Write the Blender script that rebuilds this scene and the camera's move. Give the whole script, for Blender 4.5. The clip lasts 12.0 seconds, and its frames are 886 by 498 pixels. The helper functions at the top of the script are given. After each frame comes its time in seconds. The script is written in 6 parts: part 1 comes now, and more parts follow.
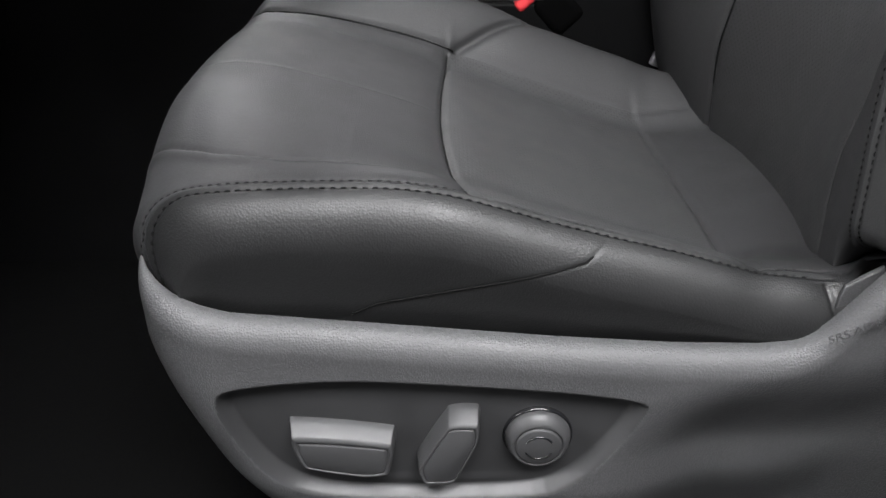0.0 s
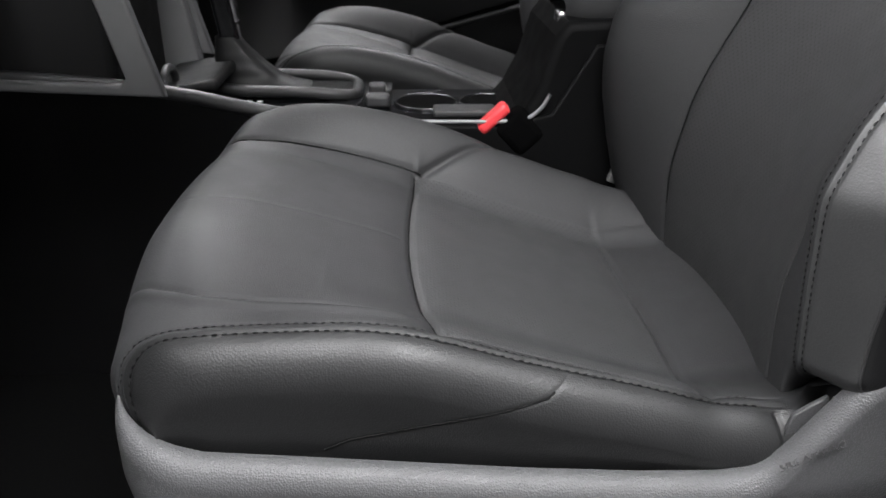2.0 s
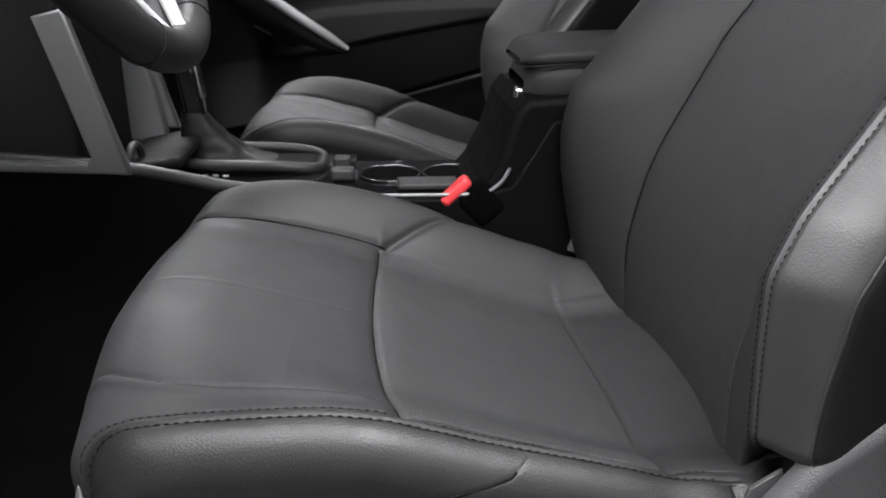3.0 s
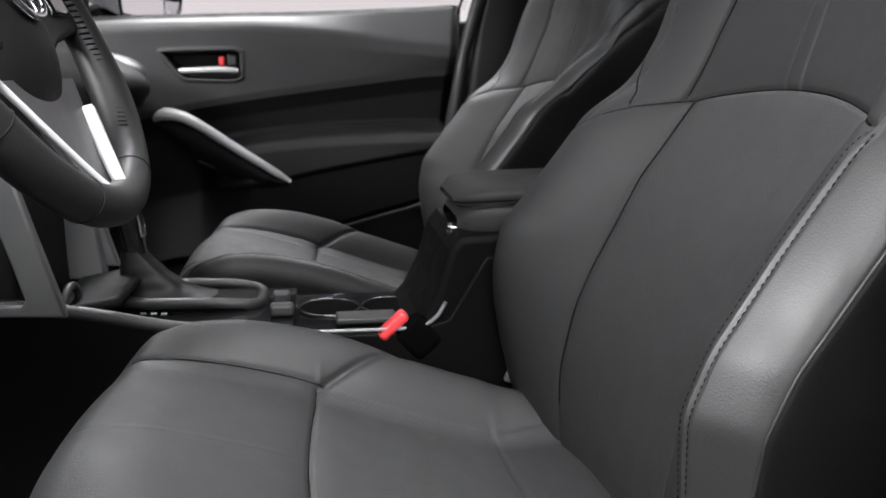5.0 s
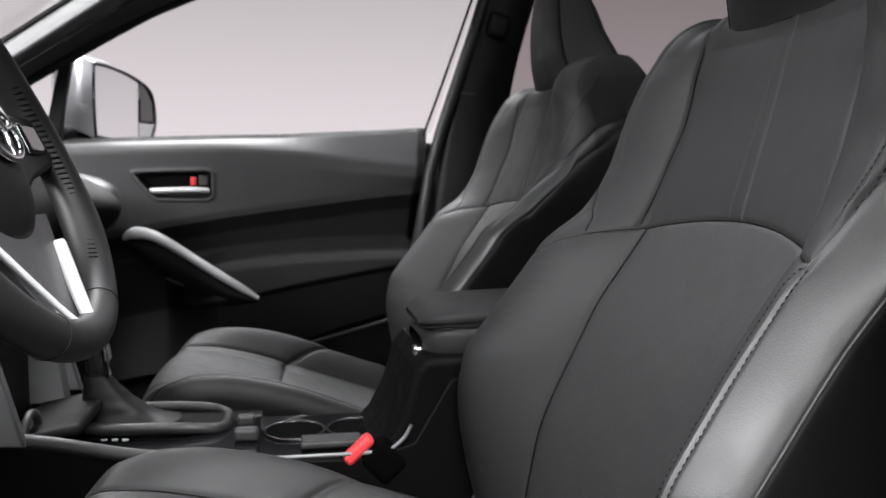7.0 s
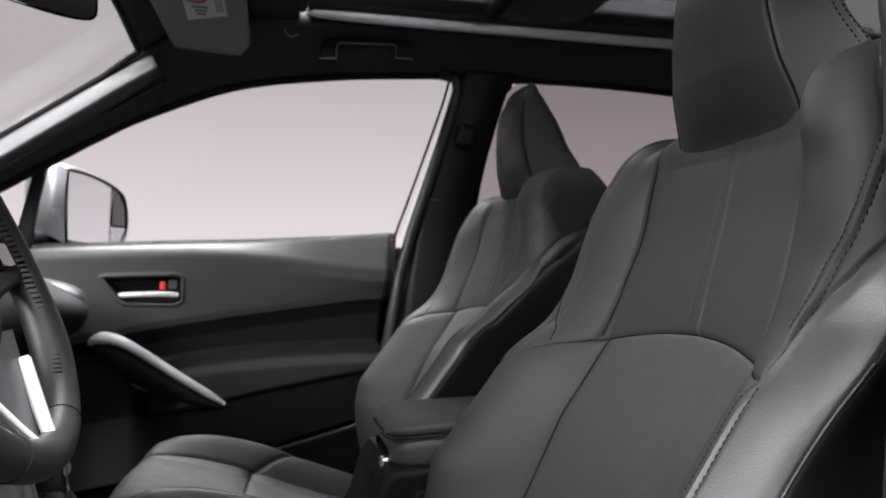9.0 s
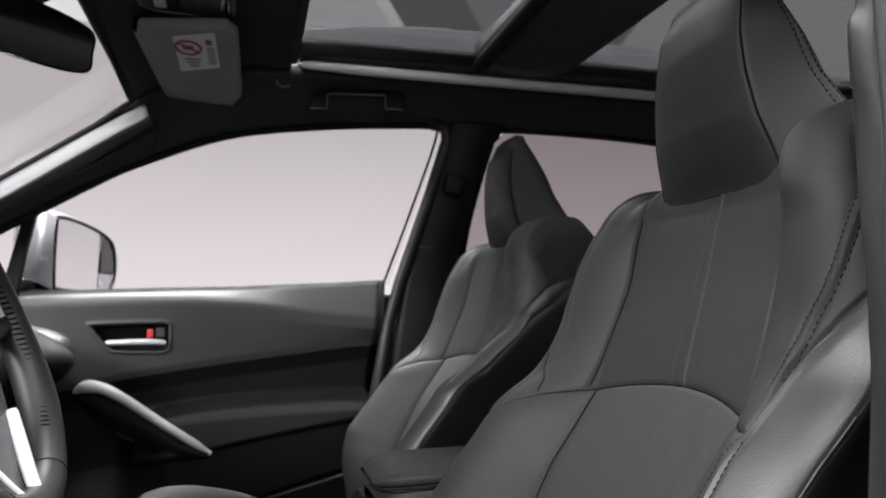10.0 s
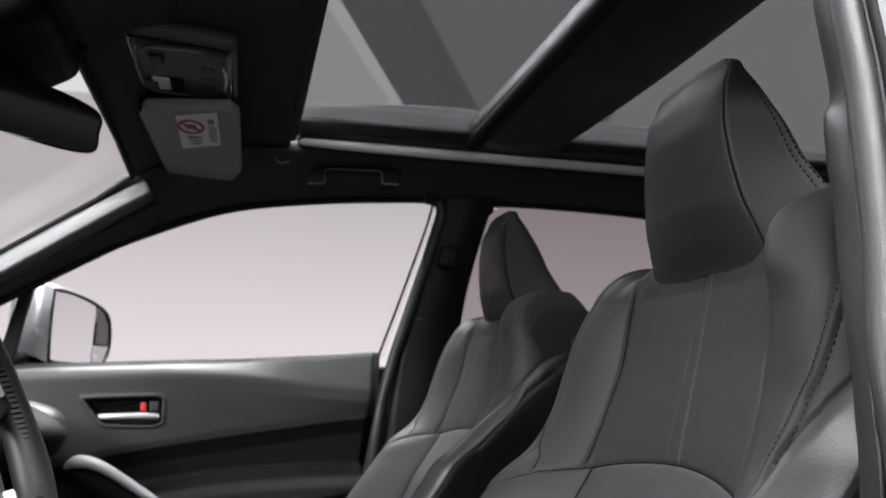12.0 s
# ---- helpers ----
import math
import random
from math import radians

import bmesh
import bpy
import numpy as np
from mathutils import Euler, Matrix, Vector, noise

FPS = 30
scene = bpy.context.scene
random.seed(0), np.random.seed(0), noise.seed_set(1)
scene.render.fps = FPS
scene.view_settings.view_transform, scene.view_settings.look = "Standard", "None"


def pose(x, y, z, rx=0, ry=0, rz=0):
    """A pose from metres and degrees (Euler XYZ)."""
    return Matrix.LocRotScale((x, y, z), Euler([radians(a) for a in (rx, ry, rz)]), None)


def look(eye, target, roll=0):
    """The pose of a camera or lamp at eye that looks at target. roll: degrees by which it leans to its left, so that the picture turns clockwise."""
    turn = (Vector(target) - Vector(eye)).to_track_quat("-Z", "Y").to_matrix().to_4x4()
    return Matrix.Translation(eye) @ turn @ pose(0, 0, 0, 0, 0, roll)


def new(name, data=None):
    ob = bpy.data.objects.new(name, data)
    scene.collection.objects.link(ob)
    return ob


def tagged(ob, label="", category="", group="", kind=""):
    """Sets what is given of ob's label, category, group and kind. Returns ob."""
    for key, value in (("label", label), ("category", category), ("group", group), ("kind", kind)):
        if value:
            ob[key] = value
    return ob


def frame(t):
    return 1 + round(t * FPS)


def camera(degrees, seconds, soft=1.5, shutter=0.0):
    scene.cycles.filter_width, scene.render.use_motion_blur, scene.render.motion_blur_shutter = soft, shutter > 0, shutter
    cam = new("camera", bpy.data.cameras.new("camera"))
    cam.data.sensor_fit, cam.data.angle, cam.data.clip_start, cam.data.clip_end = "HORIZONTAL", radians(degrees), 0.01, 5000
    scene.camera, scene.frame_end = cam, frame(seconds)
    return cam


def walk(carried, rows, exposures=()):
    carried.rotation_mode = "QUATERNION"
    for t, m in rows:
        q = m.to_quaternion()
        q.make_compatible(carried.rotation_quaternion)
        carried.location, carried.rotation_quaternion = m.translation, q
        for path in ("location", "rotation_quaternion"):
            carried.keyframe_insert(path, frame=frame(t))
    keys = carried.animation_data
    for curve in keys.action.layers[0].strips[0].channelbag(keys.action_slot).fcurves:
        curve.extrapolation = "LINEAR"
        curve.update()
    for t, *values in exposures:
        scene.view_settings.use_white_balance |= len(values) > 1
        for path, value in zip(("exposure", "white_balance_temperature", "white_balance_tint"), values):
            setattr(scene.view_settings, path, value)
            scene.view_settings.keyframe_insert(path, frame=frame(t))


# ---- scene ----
# ---- the camera and its walk: seconds, place, yaw, pitch, roll ----
cam = camera(58.59, 12.0)
cam.data.dof.use_dof = True
cam.data.dof.focus_distance = 0.60
cam.data.dof.aperture_fstop = 11.0
ROWS = [
    (0.0, -0.0087, -0.7810, 0.8577, -0.159, -30.466, 0.057),
    (0.5, -0.0090, -0.7819, 0.8657, -0.414, -29.354, 0.018),
    (1.0, -0.0082, -0.7815, 0.8775, -0.816, -28.083, -0.120),
    (1.5, -0.0072, -0.7828, 0.8917, -1.472, -26.711, -0.243),
    (2.0, -0.0069, -0.7852, 0.9086, -2.550, -25.065, -0.340),
    (2.5, -0.0050, -0.7868, 0.9209, -3.700, -23.232, -0.383),
    (3.0, -0.0009, -0.7891, 0.9320, -4.891, -21.141, -0.428),
    (5.0, 0.0101, -0.8064, 0.9591, -8.760, -12.699, -0.388),
    (5.5, 0.0108, -0.8107, 0.9649, -9.406, -10.774, -0.410),
    (6.0, 0.0121, -0.8155, 0.9713, -9.960, -8.774, -0.384),
    (6.5, 0.0131, -0.8198, 0.9766, -10.415, -6.910, -0.349),
    (7.0, 0.0137, -0.8248, 0.9820, -10.886, -4.984, -0.288),
    (9.0, 0.0161, -0.8437, 0.9998, -12.880, 2.002, -0.288),
    (9.5, 0.0154, -0.8484, 1.0040, -13.319, 3.556, -0.299),
    (10.0, 0.0135, -0.8538, 1.0069, -13.698, 5.197, -0.292),
    (10.5, 0.0116, -0.8597, 1.0102, -13.932, 6.669, -0.293),
    (11.0, 0.0092, -0.8660, 1.0136, -14.090, 8.166, -0.277),
    (11.5, 0.0070, -0.8698, 1.0158, -14.146, 9.245, -0.236),
    (12.0, 0.0062, -0.8721, 1.0172, -14.127, 10.059, -0.252),
]
walk(cam, [(t, pose(x, y, z, 90 + pitch, 0, yaw) @ pose(0, 0, 0, 0, 0, -roll)) for t, x, y, z, yaw, pitch, roll in ROWS])

# ---- world, lights, exposure ----
scene.view_settings.exposure = 0.0
studio_world = bpy.data.worlds.new("studio_world")
scene.world = studio_world
studio_world.use_nodes = True
studio_world.node_tree.nodes["Background"].inputs[0].default_value = (0.62, 0.60, 0.61, 1)
studio_world.node_tree.nodes["Background"].inputs[1].default_value = 0.004


def area_lamp(name, eye, target, w, h, watts, colour=(0.985, 0.985, 1.0)):
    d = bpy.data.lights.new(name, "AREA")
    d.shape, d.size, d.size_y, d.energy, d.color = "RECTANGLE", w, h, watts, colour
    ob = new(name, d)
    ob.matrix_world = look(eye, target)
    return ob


# Unseen area lamps, added and placed until highlights and brightness fitted.
area_lamp("studio_side_light", (0.4, -1.85, 3.4), (0.2, -0.4, 0.7), 2.6, 1.0, 345)
# added low fill: brings out the roof rail and lining from below
area_lamp("added_low_fill", (0.3, -3.0, 1.45), (0.3, 0.0, 1.25), 2.4, 0.8, 18)
area_lamp("studio_overhead_light", (0.7, 0.2, 4.3), (0.7, 0.2, 0.0), 4.2, 2.6, 280)
area_lamp("studio_front_light", (-2.8, -1.1, 2.4), (0.3, -0.1, 0.95), 1.6, 0.9, 148)
# added fill through the passenger window, lifts that seat's cushion
area_lamp("added_far_fill", (-0.1, 2.2, 3.3), (0.0, 0.55, 0.64), 2.2, 0.8, 305)

# ---- materials ----
def material(name, colour, rough, metal=0.0, grain=0.0, grain_size=0.001, mottle=0.15, mottle_size=0.05, coat=0.0, spec=0.5, dots=None, rough_var=0.08, valley=0.15, cell=True):
    """Principled surface with fine relief, two scales of colour change and uneven gloss; sizes in metres."""
    m = bpy.data.materials.new(name)
    m.use_nodes = True
    nt = m.node_tree
    nd, lk = nt.nodes, nt.links
    b = nd["Principled BSDF"]
    b.inputs["Metallic"].default_value = metal
    b.inputs["Coat Weight"].default_value = coat
    b.inputs["Coat Roughness"].default_value = 0.08
    b.inputs["Specular IOR Level"].default_value = spec
    tc = nd.new("ShaderNodeTexCoord")
    big = nd.new("ShaderNodeTexNoise")
    big.inputs["Scale"].default_value = 1.0 / mottle_size
    big.inputs["Detail"].default_value = 4
    lk.new(tc.outputs["Object"], big.inputs["Vector"])
    fine = nd.new("ShaderNodeTexNoise")
    fine.inputs["Scale"].default_value = 0.6 / grain_size
    fine.inputs["Detail"].default_value = 2
    lk.new(tc.outputs["Object"], fine.inputs["Vector"])
    mix = nd.new("ShaderNodeMix")
    mix.data_type = "FLOAT"
    mix.inputs[0].default_value = 0.35
    lk.new(big.outputs[0], mix.inputs[2])
    lk.new(fine.outputs[0], mix.inputs[3])
    ramp = nd.new("ShaderNodeValToRGB")
    lo, hi = 1 - mottle, 1 + mottle
    ramp.color_ramp.elements[0].position, ramp.color_ramp.elements[1].position = 0.3, 0.7
    ramp.color_ramp.elements[0].color = (*(c * lo for c in colour), 1)
    ramp.color_ramp.elements[1].color = (*(min(1, c * hi) for c in colour), 1)
    lk.new(mix.outputs[0], ramp.inputs[0])
    out_colour = ramp.outputs[0]
    rr = nd.new("ShaderNodeMapRange")
    rr.inputs["From Min"].default_value, rr.inputs["From Max"].default_value = 0.3, 0.7
    rr.inputs["To Min"].default_value, rr.inputs["To Max"].default_value = max(0.02, rough - rough_var), min(1, rough + rough_var)
    lk.new(mix.outputs[0], rr.inputs["Value"])
    lk.new(rr.outputs[0], b.inputs["Roughness"])
    height = None
    if grain and not cell:
        height = fine.outputs[0]
    if grain:
        if cell:
            v = nd.new("ShaderNodeTexVoronoi")
            v.feature = "SMOOTH_F1"
            v.inputs["Smoothness"].default_value = 0.25
            v.inputs["Scale"].default_value = 1.0 / grain_size
            v.inputs["Randomness"].default_value = 0.8
            lk.new(tc.outputs["Object"], v.inputs["Vector"])
            cap = nd.new("ShaderNodeMapRange")
            cap.interpolation_type = "SMOOTHSTEP"
            cap.inputs["From Min"].default_value, cap.inputs["From Max"].default_value = 0.75, 0.15
            lk.new(v.outputs["Distance"], cap.inputs["Value"])
            height = cap.outputs[0]
            # grain shade painted in: valleys between the grain cells are deeper in tone
            tone = nd.new("ShaderNodeMapRange")
            tone.inputs["To Min"].default_value, tone.inputs["To Max"].default_value = 1 - valley, 1 + valley * 0.25
            lk.new(height, tone.inputs["Value"])
            mul = nd.new("ShaderNodeVectorMath")
            mul.operation = "SCALE"
            lk.new(out_colour, mul.inputs[0])
            lk.new(tone.outputs[0], mul.inputs["Scale"])
            out_colour = mul.outputs[0]
        bump = nd.new("ShaderNodeBump")
        bump.inputs["Strength"].default_value = 1.0
        bump.inputs["Distance"].default_value = grain * 0.36
        lk.new(height, bump.inputs["Height"])
        lk.new(bump.outputs[0], b.inputs["Normal"])
    if dots:
        # rows of small punched holes: pitch in metres, axes dropped onto a plane
        pitch, drop_axis = dots
        mp = nd.new("ShaderNodeMapping")
        mp.inputs["Scale"].default_value = (1 / pitch,) * 3
        mp.inputs["Rotation"].default_value = (0, radians(90) if drop_axis == "x" else 0, radians(45))
        lk.new(tc.outputs["Object"], mp.inputs["Vector"])
        vv = nd.new("ShaderNodeTexVoronoi")
        vv.voronoi_dimensions = "2D"
        vv.inputs["Scale"].default_value = 1.0
        vv.inputs["Randomness"].default_value = 0.0
        lk.new(mp.outputs[0], vv.inputs["Vector"])
        hole = nd.new("ShaderNodeMapRange")
        hole.interpolation_type = "SMOOTHSTEP"
        hole.inputs["From Min"].default_value, hole.inputs["From Max"].default_value = 0.14, 0.26
        lk.new(vv.outputs["Distance"], hole.inputs["Value"])
        dark = nd.new("ShaderNodeMix")
        dark.data_type = "RGBA"
        dark.inputs[6].default_value = (*(c * 0.55 for c in colour), 1)
        lk.new(hole.outputs[0], dark.inputs[0])
        lk.new(out_colour, dark.inputs[7])
        out_colour = dark.outputs[2]
        b2 = nd.new("ShaderNodeBump")
        b2.inputs["Distance"].default_value = 0.00010
        lk.new(hole.outputs[0], b2.inputs["Height"])
        if grain:
            lk.new(bump.outputs[0], b2.inputs["Normal"])
        lk.new(b2.outputs[0], b.inputs["Normal"])
    lk.new(out_colour, b.inputs["Base Color"])
    return m


def glass(name, tint, gloss=0.04, ior=1.3):
    m = bpy.data.materials.new(name)
    m.use_nodes = True
    nt = m.node_tree
    nt.nodes.remove(nt.nodes["Principled BSDF"])
    tr, gl, mx, fr = (nt.nodes.new(k) for k in ("ShaderNodeBsdfTransparent", "ShaderNodeBsdfGlossy", "ShaderNodeMixShader", "ShaderNodeFresnel"))
    tr.inputs[0].default_value = (*tint, 1)
    gl.inputs["Roughness"].default_value = gloss
    fr.inputs[0].default_value = ior
    weak = nt.nodes.new("ShaderNodeMath")
    weak.operation = "MULTIPLY"
    weak.inputs[1].default_value = 0.12
    nt.links.new(fr.outputs[0], weak.inputs[0])
    nt.links.new(weak.outputs[0], mx.inputs[0])
    nt.links.new(tr.outputs[0], mx.inputs[1])
    nt.links.new(gl.outputs[0], mx.inputs[2])
    nt.links.new(mx.outputs[0], nt.nodes["Material Output"].inputs[0])
    return m


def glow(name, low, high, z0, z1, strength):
    """Emission in place of lamplight on a surface; its colour changes slowly with height."""
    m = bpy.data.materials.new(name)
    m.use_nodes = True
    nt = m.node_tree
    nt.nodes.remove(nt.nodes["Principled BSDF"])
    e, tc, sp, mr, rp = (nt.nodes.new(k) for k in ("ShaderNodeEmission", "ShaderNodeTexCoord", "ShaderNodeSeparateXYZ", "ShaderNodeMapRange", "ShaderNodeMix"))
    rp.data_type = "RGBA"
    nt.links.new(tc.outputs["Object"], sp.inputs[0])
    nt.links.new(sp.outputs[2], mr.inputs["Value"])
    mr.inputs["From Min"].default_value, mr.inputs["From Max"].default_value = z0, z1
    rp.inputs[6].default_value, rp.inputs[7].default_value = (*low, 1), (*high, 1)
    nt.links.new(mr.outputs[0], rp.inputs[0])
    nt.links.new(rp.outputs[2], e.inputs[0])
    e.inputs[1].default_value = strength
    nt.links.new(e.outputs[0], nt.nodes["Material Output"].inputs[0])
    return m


LEATHER = material("grey_leather", (0.0280, 0.0280, 0.0290), 0.56, spec=0.34, grain=0.00020, grain_size=0.0013, mottle=0.06, mottle_size=0.03)
# Darker than the top leather: shade of the upright sides is in it.
LEATHER_SIDE = material("grained_shaded_side", (0.0125, 0.0126, 0.0130), 0.48, spec=0.48, grain=0.00026, grain_size=0.0015, valley=0.2, mottle=0.06, mottle_size=0.03)
LEATHER_GLOSS = material("grained_leather", (0.027, 0.0272, 0.0277), 0.43, spec=0.75, grain=0.00016, grain_size=0.0014, valley=0.2, mottle=0.06, mottle_size=0.03)
PERF_SEAT = material("perforated_leather_seat", (0.040, 0.040, 0.041), 0.54, spec=0.36, grain=0.00012, grain_size=0.0013, mottle=0.05, mottle_size=0.03, dots=(0.0043, "z"))
PERF_BACK = material("perforated_leather_back", (0.040, 0.040, 0.041), 0.54, spec=0.36, grain=0.00012, grain_size=0.0013, mottle=0.05, mottle_size=0.03, dots=(0.0043, "x"))
DARK_LEATHER = material("black_leather", (0.009, 0.009, 0.0095), 0.42, spec=0.35, grain=0.0002, grain_size=0.0017, mottle=0.08, mottle_size=0.03)
RIM_LEATHER = material("wheel_rim_leather", (0.019, 0.019, 0.0195), 0.48, spec=0.4, grain=0.00015, grain_size=0.0013, mottle=0.08, mottle_size=0.03)
DARK_THREAD = material("dark_thread", (0.005, 0.005, 0.005), 0.85, spec=0.1)
PLASTIC = material("grained_grey_plastic", (0.062, 0.062, 0.064), 0.48, grain=0.0006, grain_size=0.0015, valley=0.18, mottle=0.05, mottle_size=0.03)
SMOOTH_PLASTIC = material("satin_grey_plastic", (0.042, 0.042, 0.0435), 0.42, grain=0.00006, grain_size=0.0006, mottle=0.08, mottle_size=0.02)
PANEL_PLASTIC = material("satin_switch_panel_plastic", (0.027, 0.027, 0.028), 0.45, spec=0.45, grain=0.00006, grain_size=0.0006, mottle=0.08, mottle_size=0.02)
SWITCH = material("satin_switch_plastic", (0.045, 0.045, 0.0465), 0.42, spec=0.35, grain=0.00004, grain_size=0.0005, mottle=0.06, mottle_size=0.01)
DASH_PLASTIC = material("soft_black_plastic", (0.010, 0.010, 0.0104), 0.58, spec=0.25, grain=0.0002, grain_size=0.0014, mottle=0.1, mottle_size=0.03)
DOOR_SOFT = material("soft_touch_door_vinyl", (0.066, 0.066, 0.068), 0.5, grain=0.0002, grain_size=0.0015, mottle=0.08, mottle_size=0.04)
DOOR_ARM = material("dark_padded_door_vinyl", (0.026, 0.026, 0.027), 0.42, spec=0.5, grain=0.0002, grain_size=0.0015, mottle=0.08, mottle_size=0.04)
DOOR_REST = material("padded_black_armrest_vinyl", (0.023, 0.023, 0.0235), 0.45, spec=0.4, grain=0.0002, grain_size=0.0015, mottle=0.08, mottle_size=0.04)
DOOR_DARK = material("black_door_plastic", (0.007, 0.007, 0.0072), 0.5, spec=0.25, grain=0.0002, grain_size=0.0015, mottle=0.1, mottle_size=0.04)
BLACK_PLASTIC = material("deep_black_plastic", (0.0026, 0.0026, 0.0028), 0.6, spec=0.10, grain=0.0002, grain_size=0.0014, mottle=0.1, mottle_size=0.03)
GLOSS_BLACK = material("piano_black_trim", (0.008, 0.008, 0.009), 0.1, coat=0.6, mottle=0.05)
CHROME = material("satin_chrome", (0.72, 0.72, 0.73), 0.22, metal=1.0, mottle=0.03)
SILVER = material("silver_painted_trim", (0.52, 0.52, 0.53), 0.34, metal=0.75, mottle=0.04, mottle_size=0.02, grain=0.00003, grain_size=0.0005, cell=False)
TRIM_GREY = material("grey_satin_trim", (0.22, 0.22, 0.225), 0.42, metal=0.35, mottle=0.05, mottle_size=0.02, grain=0.00004, grain_size=0.0006, cell=False)
# Set below real black carpet: the footwell's shade is in this colour.
CARPET = material("shaded_black_carpet", (0.0012, 0.0012, 0.00125), 0.95, grain=0.0015, grain_size=0.0025, mottle=0.3, mottle_size=0.02, cell=False, spec=0.05)
HEADLINER = material("black_headliner_cloth", (0.046, 0.046, 0.047), 0.9, grain=0.0004, grain_size=0.0012, mottle=0.12, mottle_size=0.02, cell=False, spec=0.2)
VISOR_CLOTH = material("dark_grey_visor_vinyl", (0.27, 0.27, 0.275), 0.7, grain=0.0003, grain_size=0.0012, mottle=0.1, mottle_size=0.03, cell=False)
PILLAR = material("dark_pillar_plastic", (0.029, 0.029, 0.030), 0.5, grain=0.0002, grain_size=0.0013, mottle=0.1, mottle_size=0.03)
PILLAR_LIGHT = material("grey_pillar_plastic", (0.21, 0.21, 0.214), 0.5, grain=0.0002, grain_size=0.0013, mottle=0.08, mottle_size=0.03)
ROOF_RAIL = material("satin_metal_roof_rail", (0.86, 0.86, 0.87), 0.36, metal=0.6, mottle=0.03)
BAR_GREY = material("grey_painted_bar", (0.20, 0.20, 0.205), 0.65, spec=0.25, mottle=0.05, mottle_size=0.05)
RAIL = material("pale_satin_rail", (0.82, 0.82, 0.83), 0.33, metal=0.3, mottle=0.03)
PAINT = material("silver_car_paint", (0.55, 0.55, 0.57), 0.22, metal=0.6, coat=0.8, mottle=0.02)
RUBBER = material("black_rubber_seal", (0.010, 0.010, 0.010), 0.75, spec=0.2, mottle=0.1)
RED = material("red_buckle_plastic", (0.80, 0.060, 0.070), 0.32, mottle=0.05)
PAPER = material("white_label_paper", (0.82, 0.81, 0.81), 0.6, mottle=0.05)
PRINT_RED = material("label_print_red", (0.45, 0.05, 0.06), 0.6)
PRINT_GREY = material("label_print_grey", (0.16, 0.16, 0.17), 0.6)
MIRROR = material("mirror_glass_silvering", (0.85, 0.85, 0.86), 0.02, metal=1.0, mottle=0.0, rough_var=0.0)
# Inside mirror: the cabin's dark reflection is put into the silvering's colour.
DARK_MIRROR = material("dark_reflection_glass", (0.10, 0.10, 0.105), 0.05, metal=1.0, mottle=0.0, rough_var=0.0)
STUDIO_PAINT = material("studio_dark_paint", (0.045, 0.045, 0.045), 0.8, mottle=0.04, mottle_size=0.6, grain=0.001, grain_size=0.01, cell=False)
GLASS_CLEAR = glass("clear_side_glass", (0.95, 0.945, 0.95))
GLASS_TINT = glass("tinted_rear_glass", (0.63, 0.60, 0.605))
GLASS_ROOF = glass("tinted_roof_glass", (0.36, 0.36, 0.365), 0.03, 1.3)
# ceiling tones are emission: nothing lights these panels
CEILING_PALE = glow("ceiling_glow_pale", (2.0, 2.0, 2.01), (2.0, 2.0, 2.01), 0, 1, 1.0)
CEILING_STRIPE = glow("ceiling_glow_stripe", (2.5, 2.5, 2.5), (2.5, 2.5, 2.5), 0, 1, 1.0)
CEILING_DIM = glow("ceiling_glow_dim", (0.56, 0.56, 0.565), (0.56, 0.56, 0.565), 0, 1, 1.0)
CEILING_MID = glow("ceiling_glow_mid", (0.9, 0.9, 0.905), (0.9, 0.9, 0.905), 0, 1, 1.0)
CEILING_REAR = glow("ceiling_glow_rear", (1.25, 1.25, 1.26), (1.25, 1.25, 1.26), 0, 1, 1.0)
# the backdrop emits by itself; its dimmer top stands for falling lamplight
BACKDROP = glow("glowing_backdrop", (0.97, 0.895, 0.925), (0.58, 0.54, 0.552), 0.8, 3.4, 1.0)


# ---- shape helpers ----
def make_mesh(name, verts, faces, smooth=True):
    me = bpy.data.meshes.new(name)
    me.from_pydata([tuple(v) for v in verts], [], [tuple(int(i) for i in q) for q in faces])
    if smooth:
        me.polygons.foreach_set("use_smooth", [True] * len(me.polygons))
    me.update()
    return me


def part(name, me, mat, parent, label=""):
    """Links a mesh or a bmesh as one object under a thing or under a part."""
    if isinstance(me, bmesh.types.BMesh):
        bm, me = me, bpy.data.meshes.new(name)
        bm.to_mesh(me)
        bm.free()
    me.materials.append(mat)
    ob = new(name, me)
    ob.parent = parent
    if label:
        ob["label"] = label
    return ob


def thing(name, label, category, at=(0, 0, 0), group="", kind=""):
    ob = new(name)
    ob.location = at
    return tagged(ob, label, category, group, kind)


def grid_faces(n, m, wrap=False):
    i, j = np.meshgrid(np.arange(n - 1), np.arange(m if wrap else m - 1), indexing="ij")
    k = (j + 1) % m
    return np.stack([i * m + j, (i + 1) * m + j, (i + 1) * m + k, i * m + k], -1).reshape(-1, 4)


def grid_mesh(name, V, wrap=False, flip=False):
    n, m, _ = V.shape
    F = grid_faces(n, m, wrap)
    return make_mesh(name, V.reshape(-1, 3), F[:, ::-1] if flip else F)


def split_grid(V, region, flip=False):
    """One mesh for each value of region over the faces of a grid."""
    n, m, _ = V.shape
    F = grid_faces(n, m)
    if flip:
        F = F[:, ::-1]
    flat, pts, made = region.reshape(-1), V.reshape(-1, 3), {}
    for r in np.unique(flat):
        f = F[flat == r]
        used, back = np.unique(f, return_inverse=True)
        made[int(r)] = make_mesh("panel", pts[used], back.reshape(f.shape))
    return made


